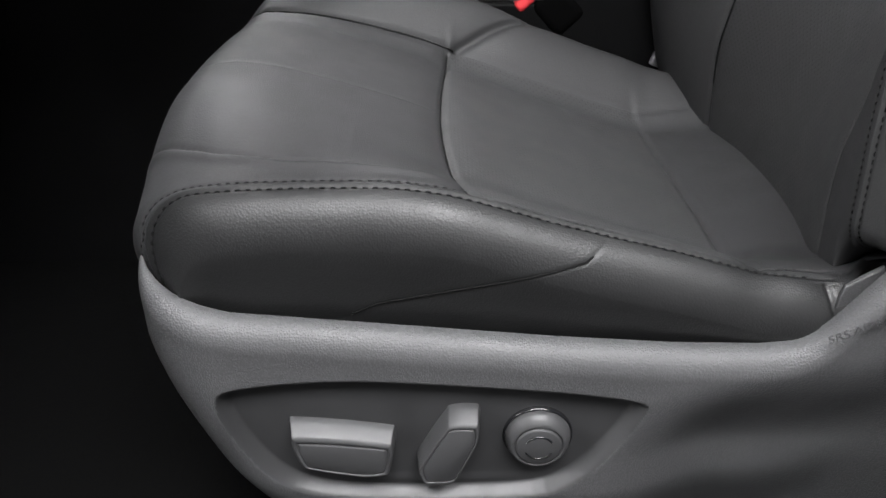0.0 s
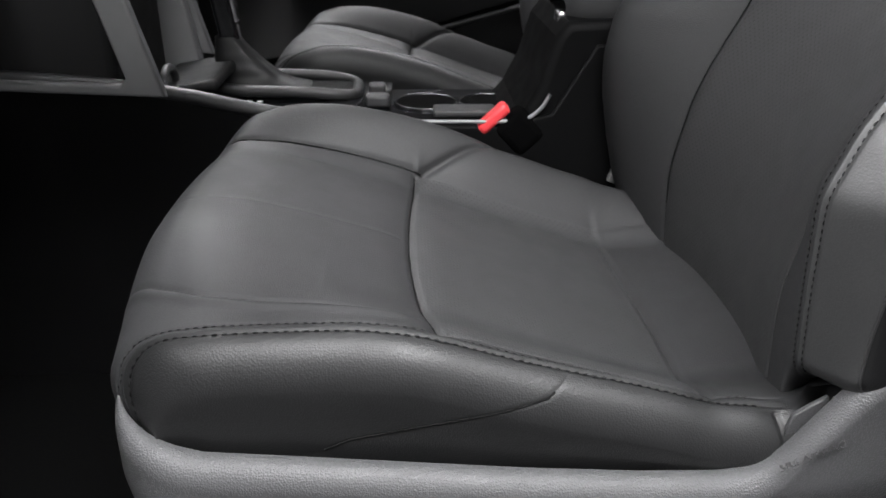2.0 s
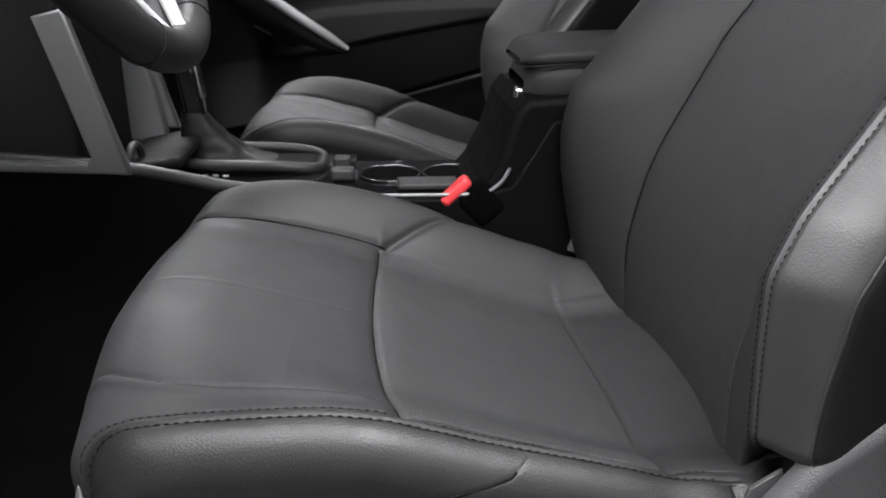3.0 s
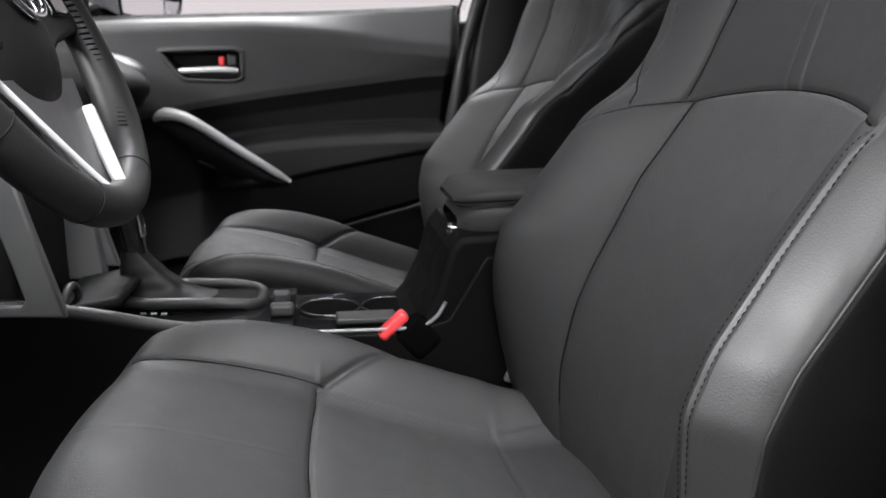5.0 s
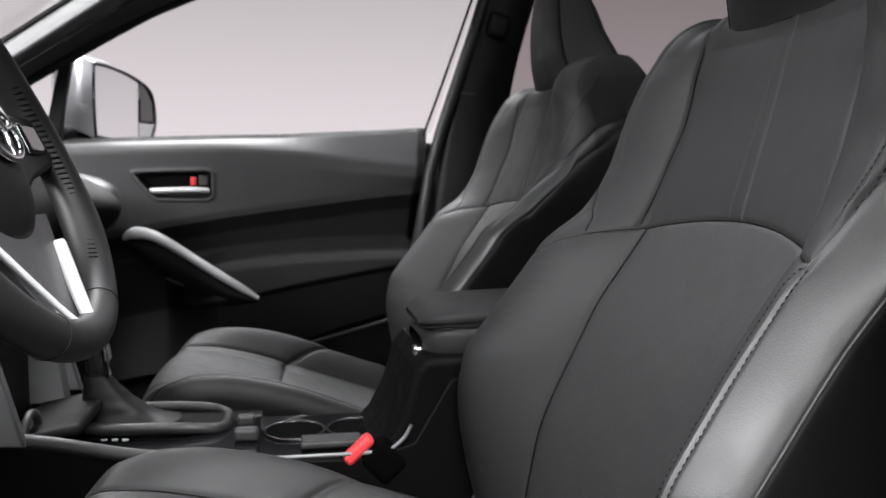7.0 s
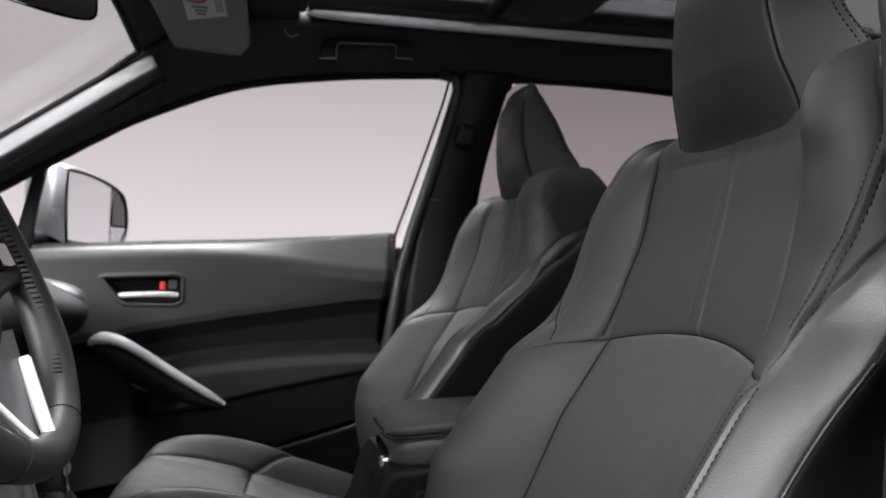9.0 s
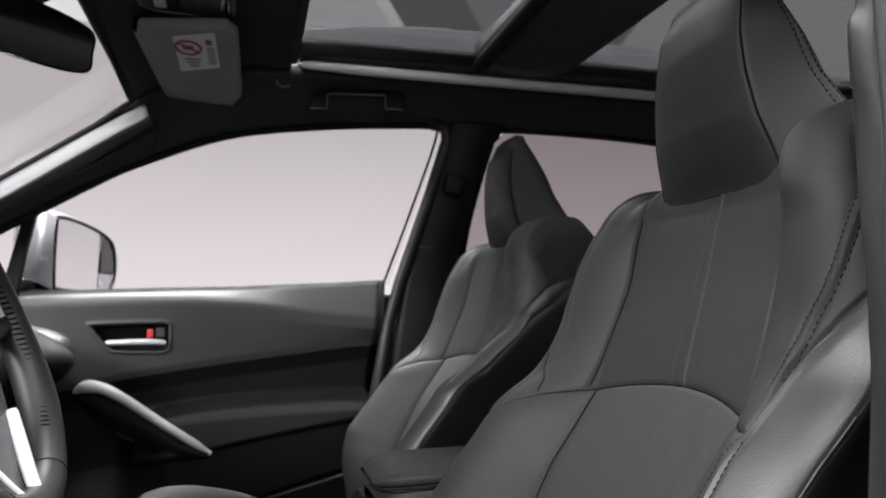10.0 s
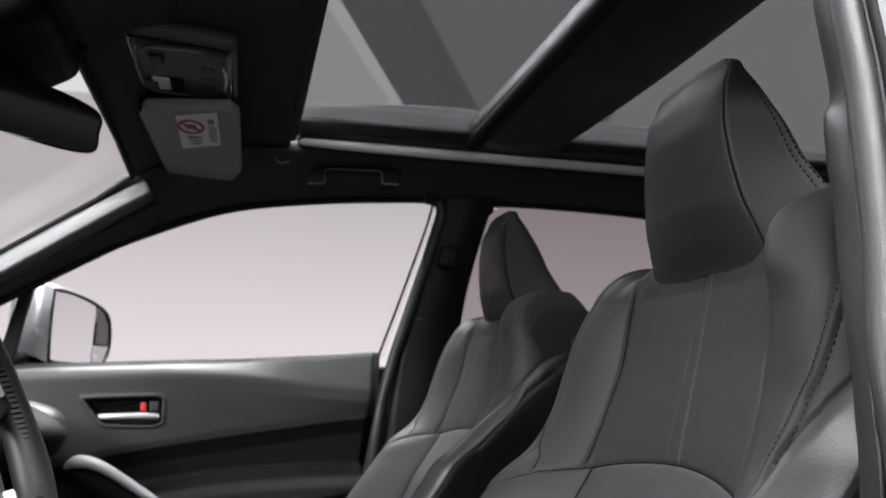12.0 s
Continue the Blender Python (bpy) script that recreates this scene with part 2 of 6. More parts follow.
def curve(points, n=40, closed=False):
    """Catmull-Rom curve through a few points."""
    p = np.array(points, float)
    if closed:
        p = np.vstack([p[-1:], p, p[:2]])
    else:
        p = np.vstack([2 * p[0] - p[1], p, 2 * p[-1] - p[-2]])
    k = len(p) - 3
    t = np.linspace(0, k, n, endpoint=not closed)
    i = np.minimum(t.astype(int), k - 1)
    f = (t - i)[:, None]
    a, b, c, d = p[i], p[i + 1], p[i + 2], p[i + 3]
    return 0.5 * (2 * b + (c - a) * f + (2 * a - 5 * b + 4 * c - d) * f ** 2 + (3 * b - a - 3 * c + d) * f ** 3)


def smooth_interp(x, xs, ys, soft=0.02):
    """Interpolation softened over a width."""
    x = np.asarray(x, float)
    offs = np.linspace(-2, 2, 17)
    w = np.exp(-offs ** 2)
    return sum(wi * np.interp(x + o * soft, xs, ys) for o, wi in zip(offs, w)) / w.sum()


def sstep(a, b, x):
    t = np.clip((np.asarray(x, float) - a) / (b - a), 0, 1)
    return t * t * (3 - 2 * t)


def tube(path, radius, sides=10, closed=False, flat=1.0, up=(0, 0, 1)):
    """Sweeps a round section along a path; radius may change along it."""
    p = np.array(path, float)
    n = len(p)
    if closed:
        tan = np.roll(p, -1, 0) - np.roll(p, 1, 0)
    else:
        tan = np.gradient(p, axis=0)
    tan /= np.linalg.norm(tan, axis=1)[:, None] + 1e-12
    up = np.array(up, float)
    side = np.cross(tan, up)
    side /= np.linalg.norm(side, axis=1)[:, None] + 1e-9
    upv = np.cross(side, tan)
    r = np.broadcast_to(np.asarray(radius, float), (n,))
    a = np.linspace(0, 2 * np.pi, sides, endpoint=False)
    V = p[:, None] + r[:, None, None] * (np.cos(a)[None, :, None] * side[:, None] + flat * np.sin(a)[None, :, None] * upv[:, None])
    F = grid_faces(n, sides, True)
    if closed:
        last = np.stack([(n - 1) * sides + np.arange(sides), np.arange(sides), (np.arange(sides) + 1) % sides, (n - 1) * sides + (np.arange(sides) + 1) % sides], -1)
        F = np.vstack([F, last])
        return make_mesh("tube", V.reshape(-1, 3), F)
    faces = [tuple(q) for q in F] + [tuple(range(sides))[::-1], tuple((n - 1) * sides + i for i in range(sides))]
    return make_mesh("tube", V.reshape(-1, 3), faces)


def rbox(size, at=(0, 0, 0), bevel=0.004, turn=(0, 0, 0), segments=3, taper=None):
    """Rounded box as a bmesh; taper narrows its top."""
    bm = bmesh.new()
    bmesh.ops.create_cube(bm, size=1)
    for v in bm.verts:
        if taper and v.co.z > 0:
            v.co.x *= taper[0]
            v.co.y *= taper[1]
        v.co = Vector((v.co.x * size[0], v.co.y * size[1], v.co.z * size[2]))
    if bevel:
        for f in bmesh.ops.bevel(bm, geom=bm.edges[:], offset=bevel, segments=segments, affect="EDGES", profile=0.5)["faces"]:
            f.smooth = True
    bmesh.ops.transform(bm, matrix=pose(*at, *turn), verts=bm.verts[:])
    return bm


def prism(outline, plane, lo, hi, bevel=0.003, segments=2):
    """A flat outline given thickness. plane names its two axes ('xz' lies upright along the car, 'xy' flat, 'yz' across)."""
    bm = bmesh.new()
    ax = {"xz": (0, 2, 1), "xy": (0, 1, 2), "yz": (1, 2, 0)}[plane]

    def place(p, h):
        c = [0, 0, 0]
        c[ax[0]], c[ax[1]], c[ax[2]] = p[0], p[1], h
        return c

    a = [bm.verts.new(place(p, lo)) for p in outline]
    b = [bm.verts.new(place(p, hi)) for p in outline]
    bm.faces.new(a)
    bm.faces.new(b[::-1])
    n = len(outline)
    for i in range(n):
        bm.faces.new((a[i], b[i], b[(i + 1) % n], a[(i + 1) % n]))
    bmesh.ops.recalc_face_normals(bm, faces=bm.faces[:])
    if bevel:
        caps = [e for e in bm.edges if sum(1 for f in e.link_faces if len(f.verts) == n) == 1]
        for f in bmesh.ops.bevel(bm, geom=caps, offset=bevel, segments=segments, affect="EDGES", profile=0.5)["faces"]:
            f.smooth = True
    return bm


def disc(radius, thick, at, turn=(0, 0, 0), bevel=0.003, sides=40, r2=None):
    bm = bmesh.new()
    bmesh.ops.create_cone(bm, cap_ends=True, segments=sides, radius1=radius, radius2=radius if r2 is None else r2, depth=thick)
    for f in bm.faces:
        f.smooth = len(f.verts) == 4
    if bevel:
        rim = [e for e in bm.edges if any(len(f.verts) > 4 for f in e.link_faces)]
        for f in bmesh.ops.bevel(bm, geom=rim, offset=bevel, segments=3, affect="EDGES", profile=0.5)["faces"]:
            f.smooth = True
    bmesh.ops.transform(bm, matrix=pose(*at, *turn), verts=bm.verts[:])
    return bm


def stitches(path, normal, length=0.0036, gap=0.0021, r=0.00055):
    """A row of short sewn stitches along a path, each a small bead of thread."""
    p = np.array(path, float)
    nrm = np.broadcast_to(np.array(normal, float), p.shape)
    seg = np.linalg.norm(np.diff(p, axis=0), axis=1)
    s = np.concatenate([[0], np.cumsum(seg)])
    verts, faces = [], []
    a = np.linspace(0, 2 * np.pi, 6, endpoint=False)
    pos = 0.0
    while pos + length < s[-1]:
        q = np.array([[np.interp(pos + k * length, s, p[:, c]) for c in range(3)] for k in (0, 0.2, 0.5, 0.8, 1)])
        nn = np.array([np.interp(pos, s, nrm[:, c]) for c in range(3)])
        d = q[-1] - q[0]
        d /= np.linalg.norm(d) + 1e-9
        nn = nn - d * (nn @ d)
        nn /= np.linalg.norm(nn) + 1e-9
        sd = np.cross(d, nn)
        base = len(verts)
        for k, (w, lift) in enumerate(((0.3, -0.6), (0.9, 0.3), (1.0, 0.7), (0.9, 0.3), (0.3, -0.6))):
            for an in a:
                verts.append(q[k] + nn * r * lift + r * w * (np.cos(an) * sd + np.sin(an) * nn))
        for k in range(4):
            for i in range(6):
                j = (i + 1) % 6
                faces.append((base + k * 6 + i, base + k * 6 + j, base + k * 6 + 6 + j, base + k * 6 + 6 + i))
        pos += length + gap
    return make_mesh("stitching", verts, faces)

# ---- plan: x runs to the car's rear, y across to the passenger, z up ----
SEAT_Y = -0.154      # middle of the driver's seat
PITCH_Y = 0.71       # from one front seat to the other
MID_Y = SEAT_Y + PITCH_Y / 2


def crease(d, deep, w=0.003, soft=0.0, sw=0.012):
    """Sewn seam: a narrow groove and the padding drawn down towards it."""
    return -deep * np.exp(-(d / w) ** 2) - soft * np.exp(-(d / sw) ** 2)


def seg_dist(px, py, a, b):
    a, b = np.array(a), np.array(b)
    d = b - a
    t = np.clip(((px - a[0]) * d[0] + (py - a[1]) * d[1]) / (d @ d), 0, 1)
    return np.hypot(px - a[0] - t * d[0], py - a[1] - t * d[1])


def poly_dist(px, py, pts):
    out = np.full(np.shape(px), 9.0)
    for a, b in zip(pts[:-1], pts[1:]):
        out = np.minimum(out, seg_dist(px, py, a, b))
    return out


def push(V, amount):
    """Moves the points of a grid along its normals."""
    du, dv = np.gradient(V, axis=0), np.gradient(V, axis=1)
    n = np.cross(du, dv)
    n /= np.linalg.norm(n, axis=2)[..., None] + 1e-12
    return V + n * amount[..., None], n


def seam_cord(seat, V, nrm, field, picks, by_row, r=0.0008):
    """A thin dark cord sunk in a seam: the line where a field over the grid is zero."""
    f = field[picks] if by_row else field.T[picks]
    P = V[picks] if by_row else V.transpose(1, 0, 2)[picks]
    N = nrm[picks] if by_row else nrm.transpose(1, 0, 2)[picks]
    up = f[:, -1] > f[:, 0]
    f = np.where(up[:, None], f, -f)
    j = np.clip(np.argmax(f > 0, axis=1), 1, f.shape[1] - 1)
    k = np.arange(len(picks))
    w = np.clip(f[k, j] / (f[k, j] - f[k, j - 1] + 1e-12), 0, 1)[:, None]
    path = P[k, j] * (1 - w) + P[k, j - 1] * w + N[k, j] * 0.0002
    part("seam", tube(path, r, 6, up=tuple(N[len(k) // 2, j[len(k) // 2]])), DARK_THREAD, seat, "sunken dark seam")


def mid(a):
    return 0.25 * (a[:-1, :-1] + a[1:, :-1] + a[:-1, 1:] + a[1:, 1:])


def seat_cushion(seat, tall_outer=False):
    n = 400
    zb = 0.49
    vs = np.concatenate([np.linspace(-1, -0.84, 110), np.linspace(-0.84, -0.72, 60)[1:], np.linspace(-0.72, 0.80, 170)[1:], np.linspace(0.80, 1, 30)[1:]])
    m = len(vs)
    s = np.linspace(0, 1, n)[:, None]
    v = vs[None, :]
    inb = v > 0
    av = np.abs(v)
    KV = 0.78
    uc = np.where(inb, 0.190, 0.181)
    du = np.where(inb, 0.030, 0.026)
    beta = np.clip((av - KV) / (1 - KV), 0, 1)
    gam = np.clip(beta / 0.5, 0, 1) * np.pi / 2
    u0 = np.where(av <= KV, av / KV * uc, uc + du * np.sin(gam) - np.where(inb, 0.010, 0.026) * np.clip((beta - 0.5) / 0.5, 0, 1) ** 1.3)
    u0 = np.sign(v) * u0 + 0 * s
    ut = np.clip(u0, -uc, uc)
    alpha = np.clip(s / 0.2, 0, 1) * np.pi / 2
    xf = -0.262 + np.where(inb, 0.026, 0.011) * (np.abs(ut) / 0.19) ** 2.6
    wall = np.clip((beta - 0.5) / 0.5, 0, 1)
    xf = xf + np.where(inb, 0, 0.040 * np.clip((np.abs(u0) - 0.165) / 0.042, 0, 1) ** 1.5 + 0.030 * wall)
    rx = 0.072
    x = np.where(s < 0.2, xf + rx * (1 - np.cos(alpha)) + np.where(inb, 0.062, 0.100) * (1 - np.sin(alpha)) ** 1.6, xf + rx + (0.345 - xf - rx) * (s - 0.2) / 0.8)
    zc = smooth_interp(x, [-0.26, -0.215, -0.173, -0.137, -0.092, -0.046, -0.008, 0.05, 0.1, 0.15, 0.205, 0.25, 0.30, 0.36],
                       [0.652, 0.660, 0.666, 0.661, 0.649, 0.635, 0.622, 0.601, 0.583, 0.566, 0.551, 0.551, 0.560, 0.572], 0.012)
    h_in = smooth_interp(x, [-0.24, -0.17, -0.13, -0.08, -0.025, 0.025, 0.076, 0.122, 0.189, 0.227, 0.26, 0.3], [0.004, 0.018, 0.036, 0.050, 0.058, 0.062, 0.060, 0.057, 0.054, 0.045, 0.035, 0.024], 0.015)
    h_out = smooth_interp(x, [-0.24, -0.18, -0.16, -0.14, -0.1, -0.037, 0, 0.034, 0.07, 0.108, 0.146, 0.185, 0.225, 0.25, 0.32],
                          [-0.044, -0.033, -0.026, -0.021, -0.009, 0.0105, 0.0178, 0.0198, 0.0215, 0.0252, 0.0285, 0.028, 0.026, 0.022, 0.018], 0.012)
    if tall_outer:
        h_out = h_in * 0.92 - 0.012 * sstep(-0.12, -0.24, x)
    lift = np.where(inb, h_in * sstep(0.128, 0.197, ut), np.where(h_out > 0, h_out * sstep(0.10, 0.181, -ut), h_out * sstep(0.03, 0.19, -ut)))
    ztop = zc + lift - 0.004 * np.cos(ut / 0.15 * np.pi / 2).clip(0, 1) * sstep(0.0, 0.06, x)
    round_r = np.where(inb, 0.040, 0.034)
    drop = round_r * (1 - np.cos(gam))
    zfull = ztop - drop
    zfull = zfull + (zb - zfull) * wall
    zz = zb + (zfull - zb) * np.sin(alpha)
    u = u0 * (1 - np.where(inb, 0.07, 0.045) * sstep(-0.13, -0.24, x))
    # the rear end of the outer side turns in behind the cover
    u = u + 0.035 * sstep(0.256, 0.300, x) * sstep(-0.70, -0.80, v)
    V = np.stack([x, u, zz], -1)
    d = np.zeros_like(x)
    xs = -0.007 + np.where(u < 0, 0.016, 0.007) * (u / 0.15) ** 2
    d += crease(np.abs(x - xs), 0.0040, 0.0027, 0.0026, 0.013) * np.where(u > 0, sstep(0.152, 0.146, u), sstep(0.180, 0.172, -u))
    d += crease(np.abs(u - 0.150), 0.0026, 0.0024, 0.0012, 0.012) * sstep(0.002, -0.004, x) * sstep(-0.215, -0.170, x) * (u > 0)
    fold = np.interp(x, [-0.24, -0.213, -0.19, -0.16, -0.114, -0.03, 0.0], [0.098, 0.104, 0.120, 0.135, 0.145, 0.149, 0.149])
    d += (crease(np.abs(u + fold), 0.0026, 0.0022, 0.0012, 0.010) + 0.0032 * np.exp(-((u + fold + 0.007) / 0.005) ** 2)) * sstep(0.002, -0.02, x) * sstep(-0.225, -0.205, x) * (u < 0)
    d += crease(seg_dist(x, u, (0.004, 0.148), (0.114, 0.211)), 0.0046, 0.0028, 0.0024, 0.012)
    edge = 0.168 + 0.008 * sstep(0.0, 0.21, x)
    back = sstep(0.0, 0.012, x) * sstep(0.200, 0.190, x)
    d += crease(np.abs(u - 0.148), 0.0010, 0.0022, 0.0026, 0.012) * sstep(0.0, 0.012, x) * sstep(0.197, 0.187, x)
    d += crease(np.abs(u + edge), 0.0008, 0.0022, 0.0016, 0.012) * back * (v > -KV)
    xr = 0.1915 + 0.010 * np.clip(1 - (u / 0.16) ** 2, 0, 1) + 0.012 * np.clip((0.15 - u) / 0.31, 0, 1)
    d += crease(np.abs(x - xr), 0.0042, 0.0034, 0.0024, 0.016) * sstep(-0.185, -0.175, u) * sstep(0.160, 0.080, u)
    d += 0.0045 * sstep(0.0, 0.05, x - xr) * sstep(0.12, 0.07, x - xr) * sstep(0.165, 0.05, np.abs(u))
    d += crease(seg_dist(x, u, (0.191, 0.149), (0.258, 0.160)), 0.0014, 0.0026, 0.0004, 0.010) * (v < 0.97)
    d += crease(np.abs(u - 0.001), 0.0006, 0.0020) * sstep(-0.004, -0.02, x) * sstep(-0.21, -0.19, x)
    # twin-needle seam along the outer bolster: a ridge between two sewn rows
    seam_v = -KV - 0.048 * sstep(0.18, 0.03, s)
    arc = (v - seam_v) * np.where(v > -KV, 0.232, 0.50) + 0 * x
    run = sstep(0.02, 0.10, s) * sstep(0.258, 0.248, x)
    d += run * (0.0010 * np.exp(-(arc / 0.0030) ** 2) - 0.0008 * np.exp(-((arc - 0.0058) / 0.0016) ** 2) - 0.0006 * np.exp(-((arc + 0.0056) / 0.0017) ** 2))
    # side panels
    lower = [(-0.086, 0.545), (-0.05, 0.565), (0.0162, 0.5812), (0.05, 0.5898), (0.083, 0.5975), (0.098, 0.607), (0.1045, 0.622)]
    on_side = (v < -KV - 0.02)
    d += crease(poly_dist(x, zz, lower), 0.0005, 0.0014) * on_side
    d += crease(np.abs(x - 0.2455 - 0.25 * (0.577 - zz)), 0.0022, 0.0018, 0.0010, 0.008) * on_side
    below = np.interp(x, [p[0] for p in lower], [p[1] for p in lower])
    V, nrm = push(V, d)
    xm, um, vm, zm = mid(x), mid(u), mid(v + 0 * x), mid(zz)
    xsm = -0.007 + np.where(um < 0, 0.016, 0.007) * (um / 0.15) ** 2
    em = 0.168 + 0.008 * sstep(0.0, 0.21, xm)
    reg = np.full(xm.shape, 3)
    reg[um < 0] = 4
    reg[(xm < xsm) & (um < 0.150) & (um > -mid(fold))] = 0
    xrm = mid(xr)
    reg[(xm >= xsm) & (xm < xrm) & (um > -em) & (um < 0.148)] = 1
    reg[(xm >= xrm) & (um > -0.182) & (um < 0.156)] = 2
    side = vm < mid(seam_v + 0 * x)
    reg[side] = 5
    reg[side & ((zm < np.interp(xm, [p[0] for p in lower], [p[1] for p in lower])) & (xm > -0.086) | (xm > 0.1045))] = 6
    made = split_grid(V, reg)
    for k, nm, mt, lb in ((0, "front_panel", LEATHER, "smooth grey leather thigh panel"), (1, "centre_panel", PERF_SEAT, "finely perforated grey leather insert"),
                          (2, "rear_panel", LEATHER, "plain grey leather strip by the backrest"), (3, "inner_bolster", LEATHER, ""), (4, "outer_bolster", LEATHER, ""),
                          (5, "side_panel", LEATHER_SIDE, "grained grey leather side panel, shade in its colour"), (6, "lower_side_panel", LEATHER_SIDE, "grained leather rear side panel")):
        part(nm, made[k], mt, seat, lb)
    cols = np.where((u[n // 2] > -0.172) & (u[n // 2] < 0.147))[0]
    seam_cord(seat, V, nrm, x - xs, cols, False)
    seam_cord(seat, V, nrm, u - 0.150, np.where((x[:, m // 2] > -0.20) & (x[:, m // 2] < 0.0))[0], True)
    jc = int(np.argmin(np.abs(vs + KV)))
    seam_cord(seat, V, nrm, np.where(v < -KV, zz - below, 1.0), np.where((x[:, 20] > -0.070) & (x[:, 20] < 0.094))[0], True, 0.0009)
    rows = np.arange(int(n * 0.05), int(np.argmax(x[:, jc] > 0.246)))
    for off, ln, gp, rr in ((0.0058, 0.0036, 0.0024, 0.0005), (-0.0056, 0.0042, 0.0024, 0.00065)):
        j = np.argmin(np.abs(arc[rows] - off), axis=1)
        tagged(part("stitching", stitches(np.array(curve(V[rows, j][::6], len(rows))) + nrm[rows, j] * 0.0002, nrm[rows, j], ln, gp, rr), DARK_THREAD, seat, "row of sewn thread"), kind="stuff")
    part("cushion_pan", rbox((0.44, 0.36, 0.09), (0.07, 0.0, 0.465), 0.012), DASH_PLASTIC, seat, "black seat frame under the cushion")
    return V


def seat_back(seat, inboard=False):
    n = 380
    vs = np.concatenate([np.linspace(-1, -0.86, 24), np.linspace(-0.86, -0.64, 100)[1:], np.linspace(-0.64, 0.72, 260)[1:], np.linspace(0.72, 0.86, 30)[1:], np.linspace(0.86, 1, 10)[1:]])
    m = len(vs)
    s = np.linspace(0, 1, n)[:, None]
    v = vs[None, :]
    inb = v > 0
    av = np.abs(v)
    KC, KP = 0.70, 0.83
    al = np.clip((s - 0.76) / 0.24, 0, 1) * np.pi * 0.55
    seated = sstep(0.58, 0.42, av)
    rise = 0.080 + np.where(inb, 0.036, 0.047 if inboard else 0.056) * sstep(0.30, 0.80, av) + 0.020 * seated
    z = np.where(s < 0.76, 0.540 + (1.055 - 0.540) * s / 0.76, 1.055 + rise * np.sin(al)) + 0 * v
    zi = np.minimum(z, 1.12)
    ws = smooth_interp(z, [0.5, 0.97, 1.03, 1.07, 1.11, 1.14, 1.17], [1, 1, 0.985, 0.955, 0.90, 0.84, 0.78], 0.01)
    wide = sstep(1.02, 0.95, z) if inboard else 0.0
    ucr = np.where(inb, 0.222, 0.187 + 0.035 * wide) * ws
    upip = np.where(inb, 0.252, (0.233 + 0.014 * sstep(0.86, 0.98, z) - 0.011 * sstep(0.76, 0.63, z)) * (1 - wide) + 0.252 * wide) * ws
    xc = smooth_interp(zi, [0.55, 0.60, 0.65, 0.70, 0.75, 0.80, 0.85, 0.90, 0.945, 1.0, 1.06, 1.129], [0.279, 0.280, 0.287, 0.300, 0.318, 0.340, 0.366, 0.394, 0.419, 0.435, 0.453, 0.468], 0.01)
    x1 = smooth_interp(zi, [0.55, 0.60, 0.638, 0.662, 0.713, 0.749, 0.789, 0.853, 0.882, 0.93, 1.0, 1.06, 1.129], [0.264, 0.261, 0.260, 0.264, 0.275, 0.289, 0.309, 0.340, 0.361, 0.394, 0.420, 0.440, 0.456], 0.012)
    xb_in = smooth_interp(zi, [0.55, 0.60, 0.65, 0.70, 0.74, 0.787, 0.833, 0.88, 0.905, 0.925, 0.942, 0.962, 1.0, 1.07, 1.12], [0.245, 0.226, 0.214, 0.205, 0.203, 0.212, 0.247, 0.283, 0.298, 0.322, 0.349, 0.366, 0.387, 0.408, 0.422], 0.010)
    xb_out = smooth_interp(zi, [0.55, 0.60, 0.673, 0.733, 0.776, 0.846, 0.91, 0.966, 1.014, 1.091, 1.12], [0.262, 0.256, 0.250, 0.247, 0.263, 0.307, 0.350, 0.394, 0.414, 0.425, 0.418], 0.010)
    xb = np.where(inb, xb_in, xb_out * (1 - wide) + xb_in * wide)
    uu = np.where(av <= KC, av / KC * ucr, 0)
    q = np.clip((av - KC) / (KP - KC), 0, 1)
    uu = np.where(av > KC, ucr + (upip - ucr) * q ** 0.92, uu)
    w = np.clip((av - KP) / (1 - KP), 0, 1)
    uu = uu - np.where(av > KP, 0.012 * w, 0)
    us = 0.134 * ws
    t1 = np.clip((uu - us) / (ucr - us), 0, 1)
    base = xc - (xc - x1) * np.clip(uu / us, 0, 1) ** 2
    x = np.where(uu <= us, base, x1 - (x1 - xb) * np.sin(np.minimum(t1, 1) * np.pi / 2))
    depth = np.where(inb, 0.022, (0.024 + 0.010 * sstep(0.60, 0.75, z) * sstep(1.06, 0.95, z)) * (1 - wide) + 0.022 * wide)
    x = np.where(av > KC, xb + depth * (0.84 * q + 0.16 * q ** 3), x)
    x = np.where(av > KP, xb + depth + (0.16 + 0.03 * sstep(0.75, 0.6, z)) * w, x)
    x = x + np.where(s > 0.76, (0.050 - 0.022 * seated + np.where(inb, 0.035, 0.030) * sstep(0.36, 0.8, av)) * (1 - np.cos(al)) ** np.where(inb, 1.35, 1.5), 0)
    # the outer shoulder is one round form
    q2 = np.clip((av - KC) / (0.91 - KC), 0, 1) * np.pi / 2
    ball = np.where(inb, 0, sstep(0.975, 1.045, z)) * (av > KC)
    uu = uu + ball * (ucr + (upip - ucr) * np.sin(q2) - 0.012 * np.clip((av - 0.91) / 0.09, 0, 1) - uu)
    xs_ = xb + (0.052 if inboard else 0.060) * (1 - np.cos(q2)) + (0.078 if inboard else 0.115) * np.clip((av - 0.91) / 0.09, 0, 1)
    x = x + ball * (xs_ + np.where(s > 0.76, (0.050 + 0.030 * sstep(0.36, 0.8, av)) * (1 - np.cos(al)) ** 1.5, 0) - x)
    u = np.sign(v) * uu
    # the flanks fall away towards the rear at the shoulders
    z = z - (0.085 if inboard else 0.13) * w ** 1.3 * sstep(0.98, 1.15, z)
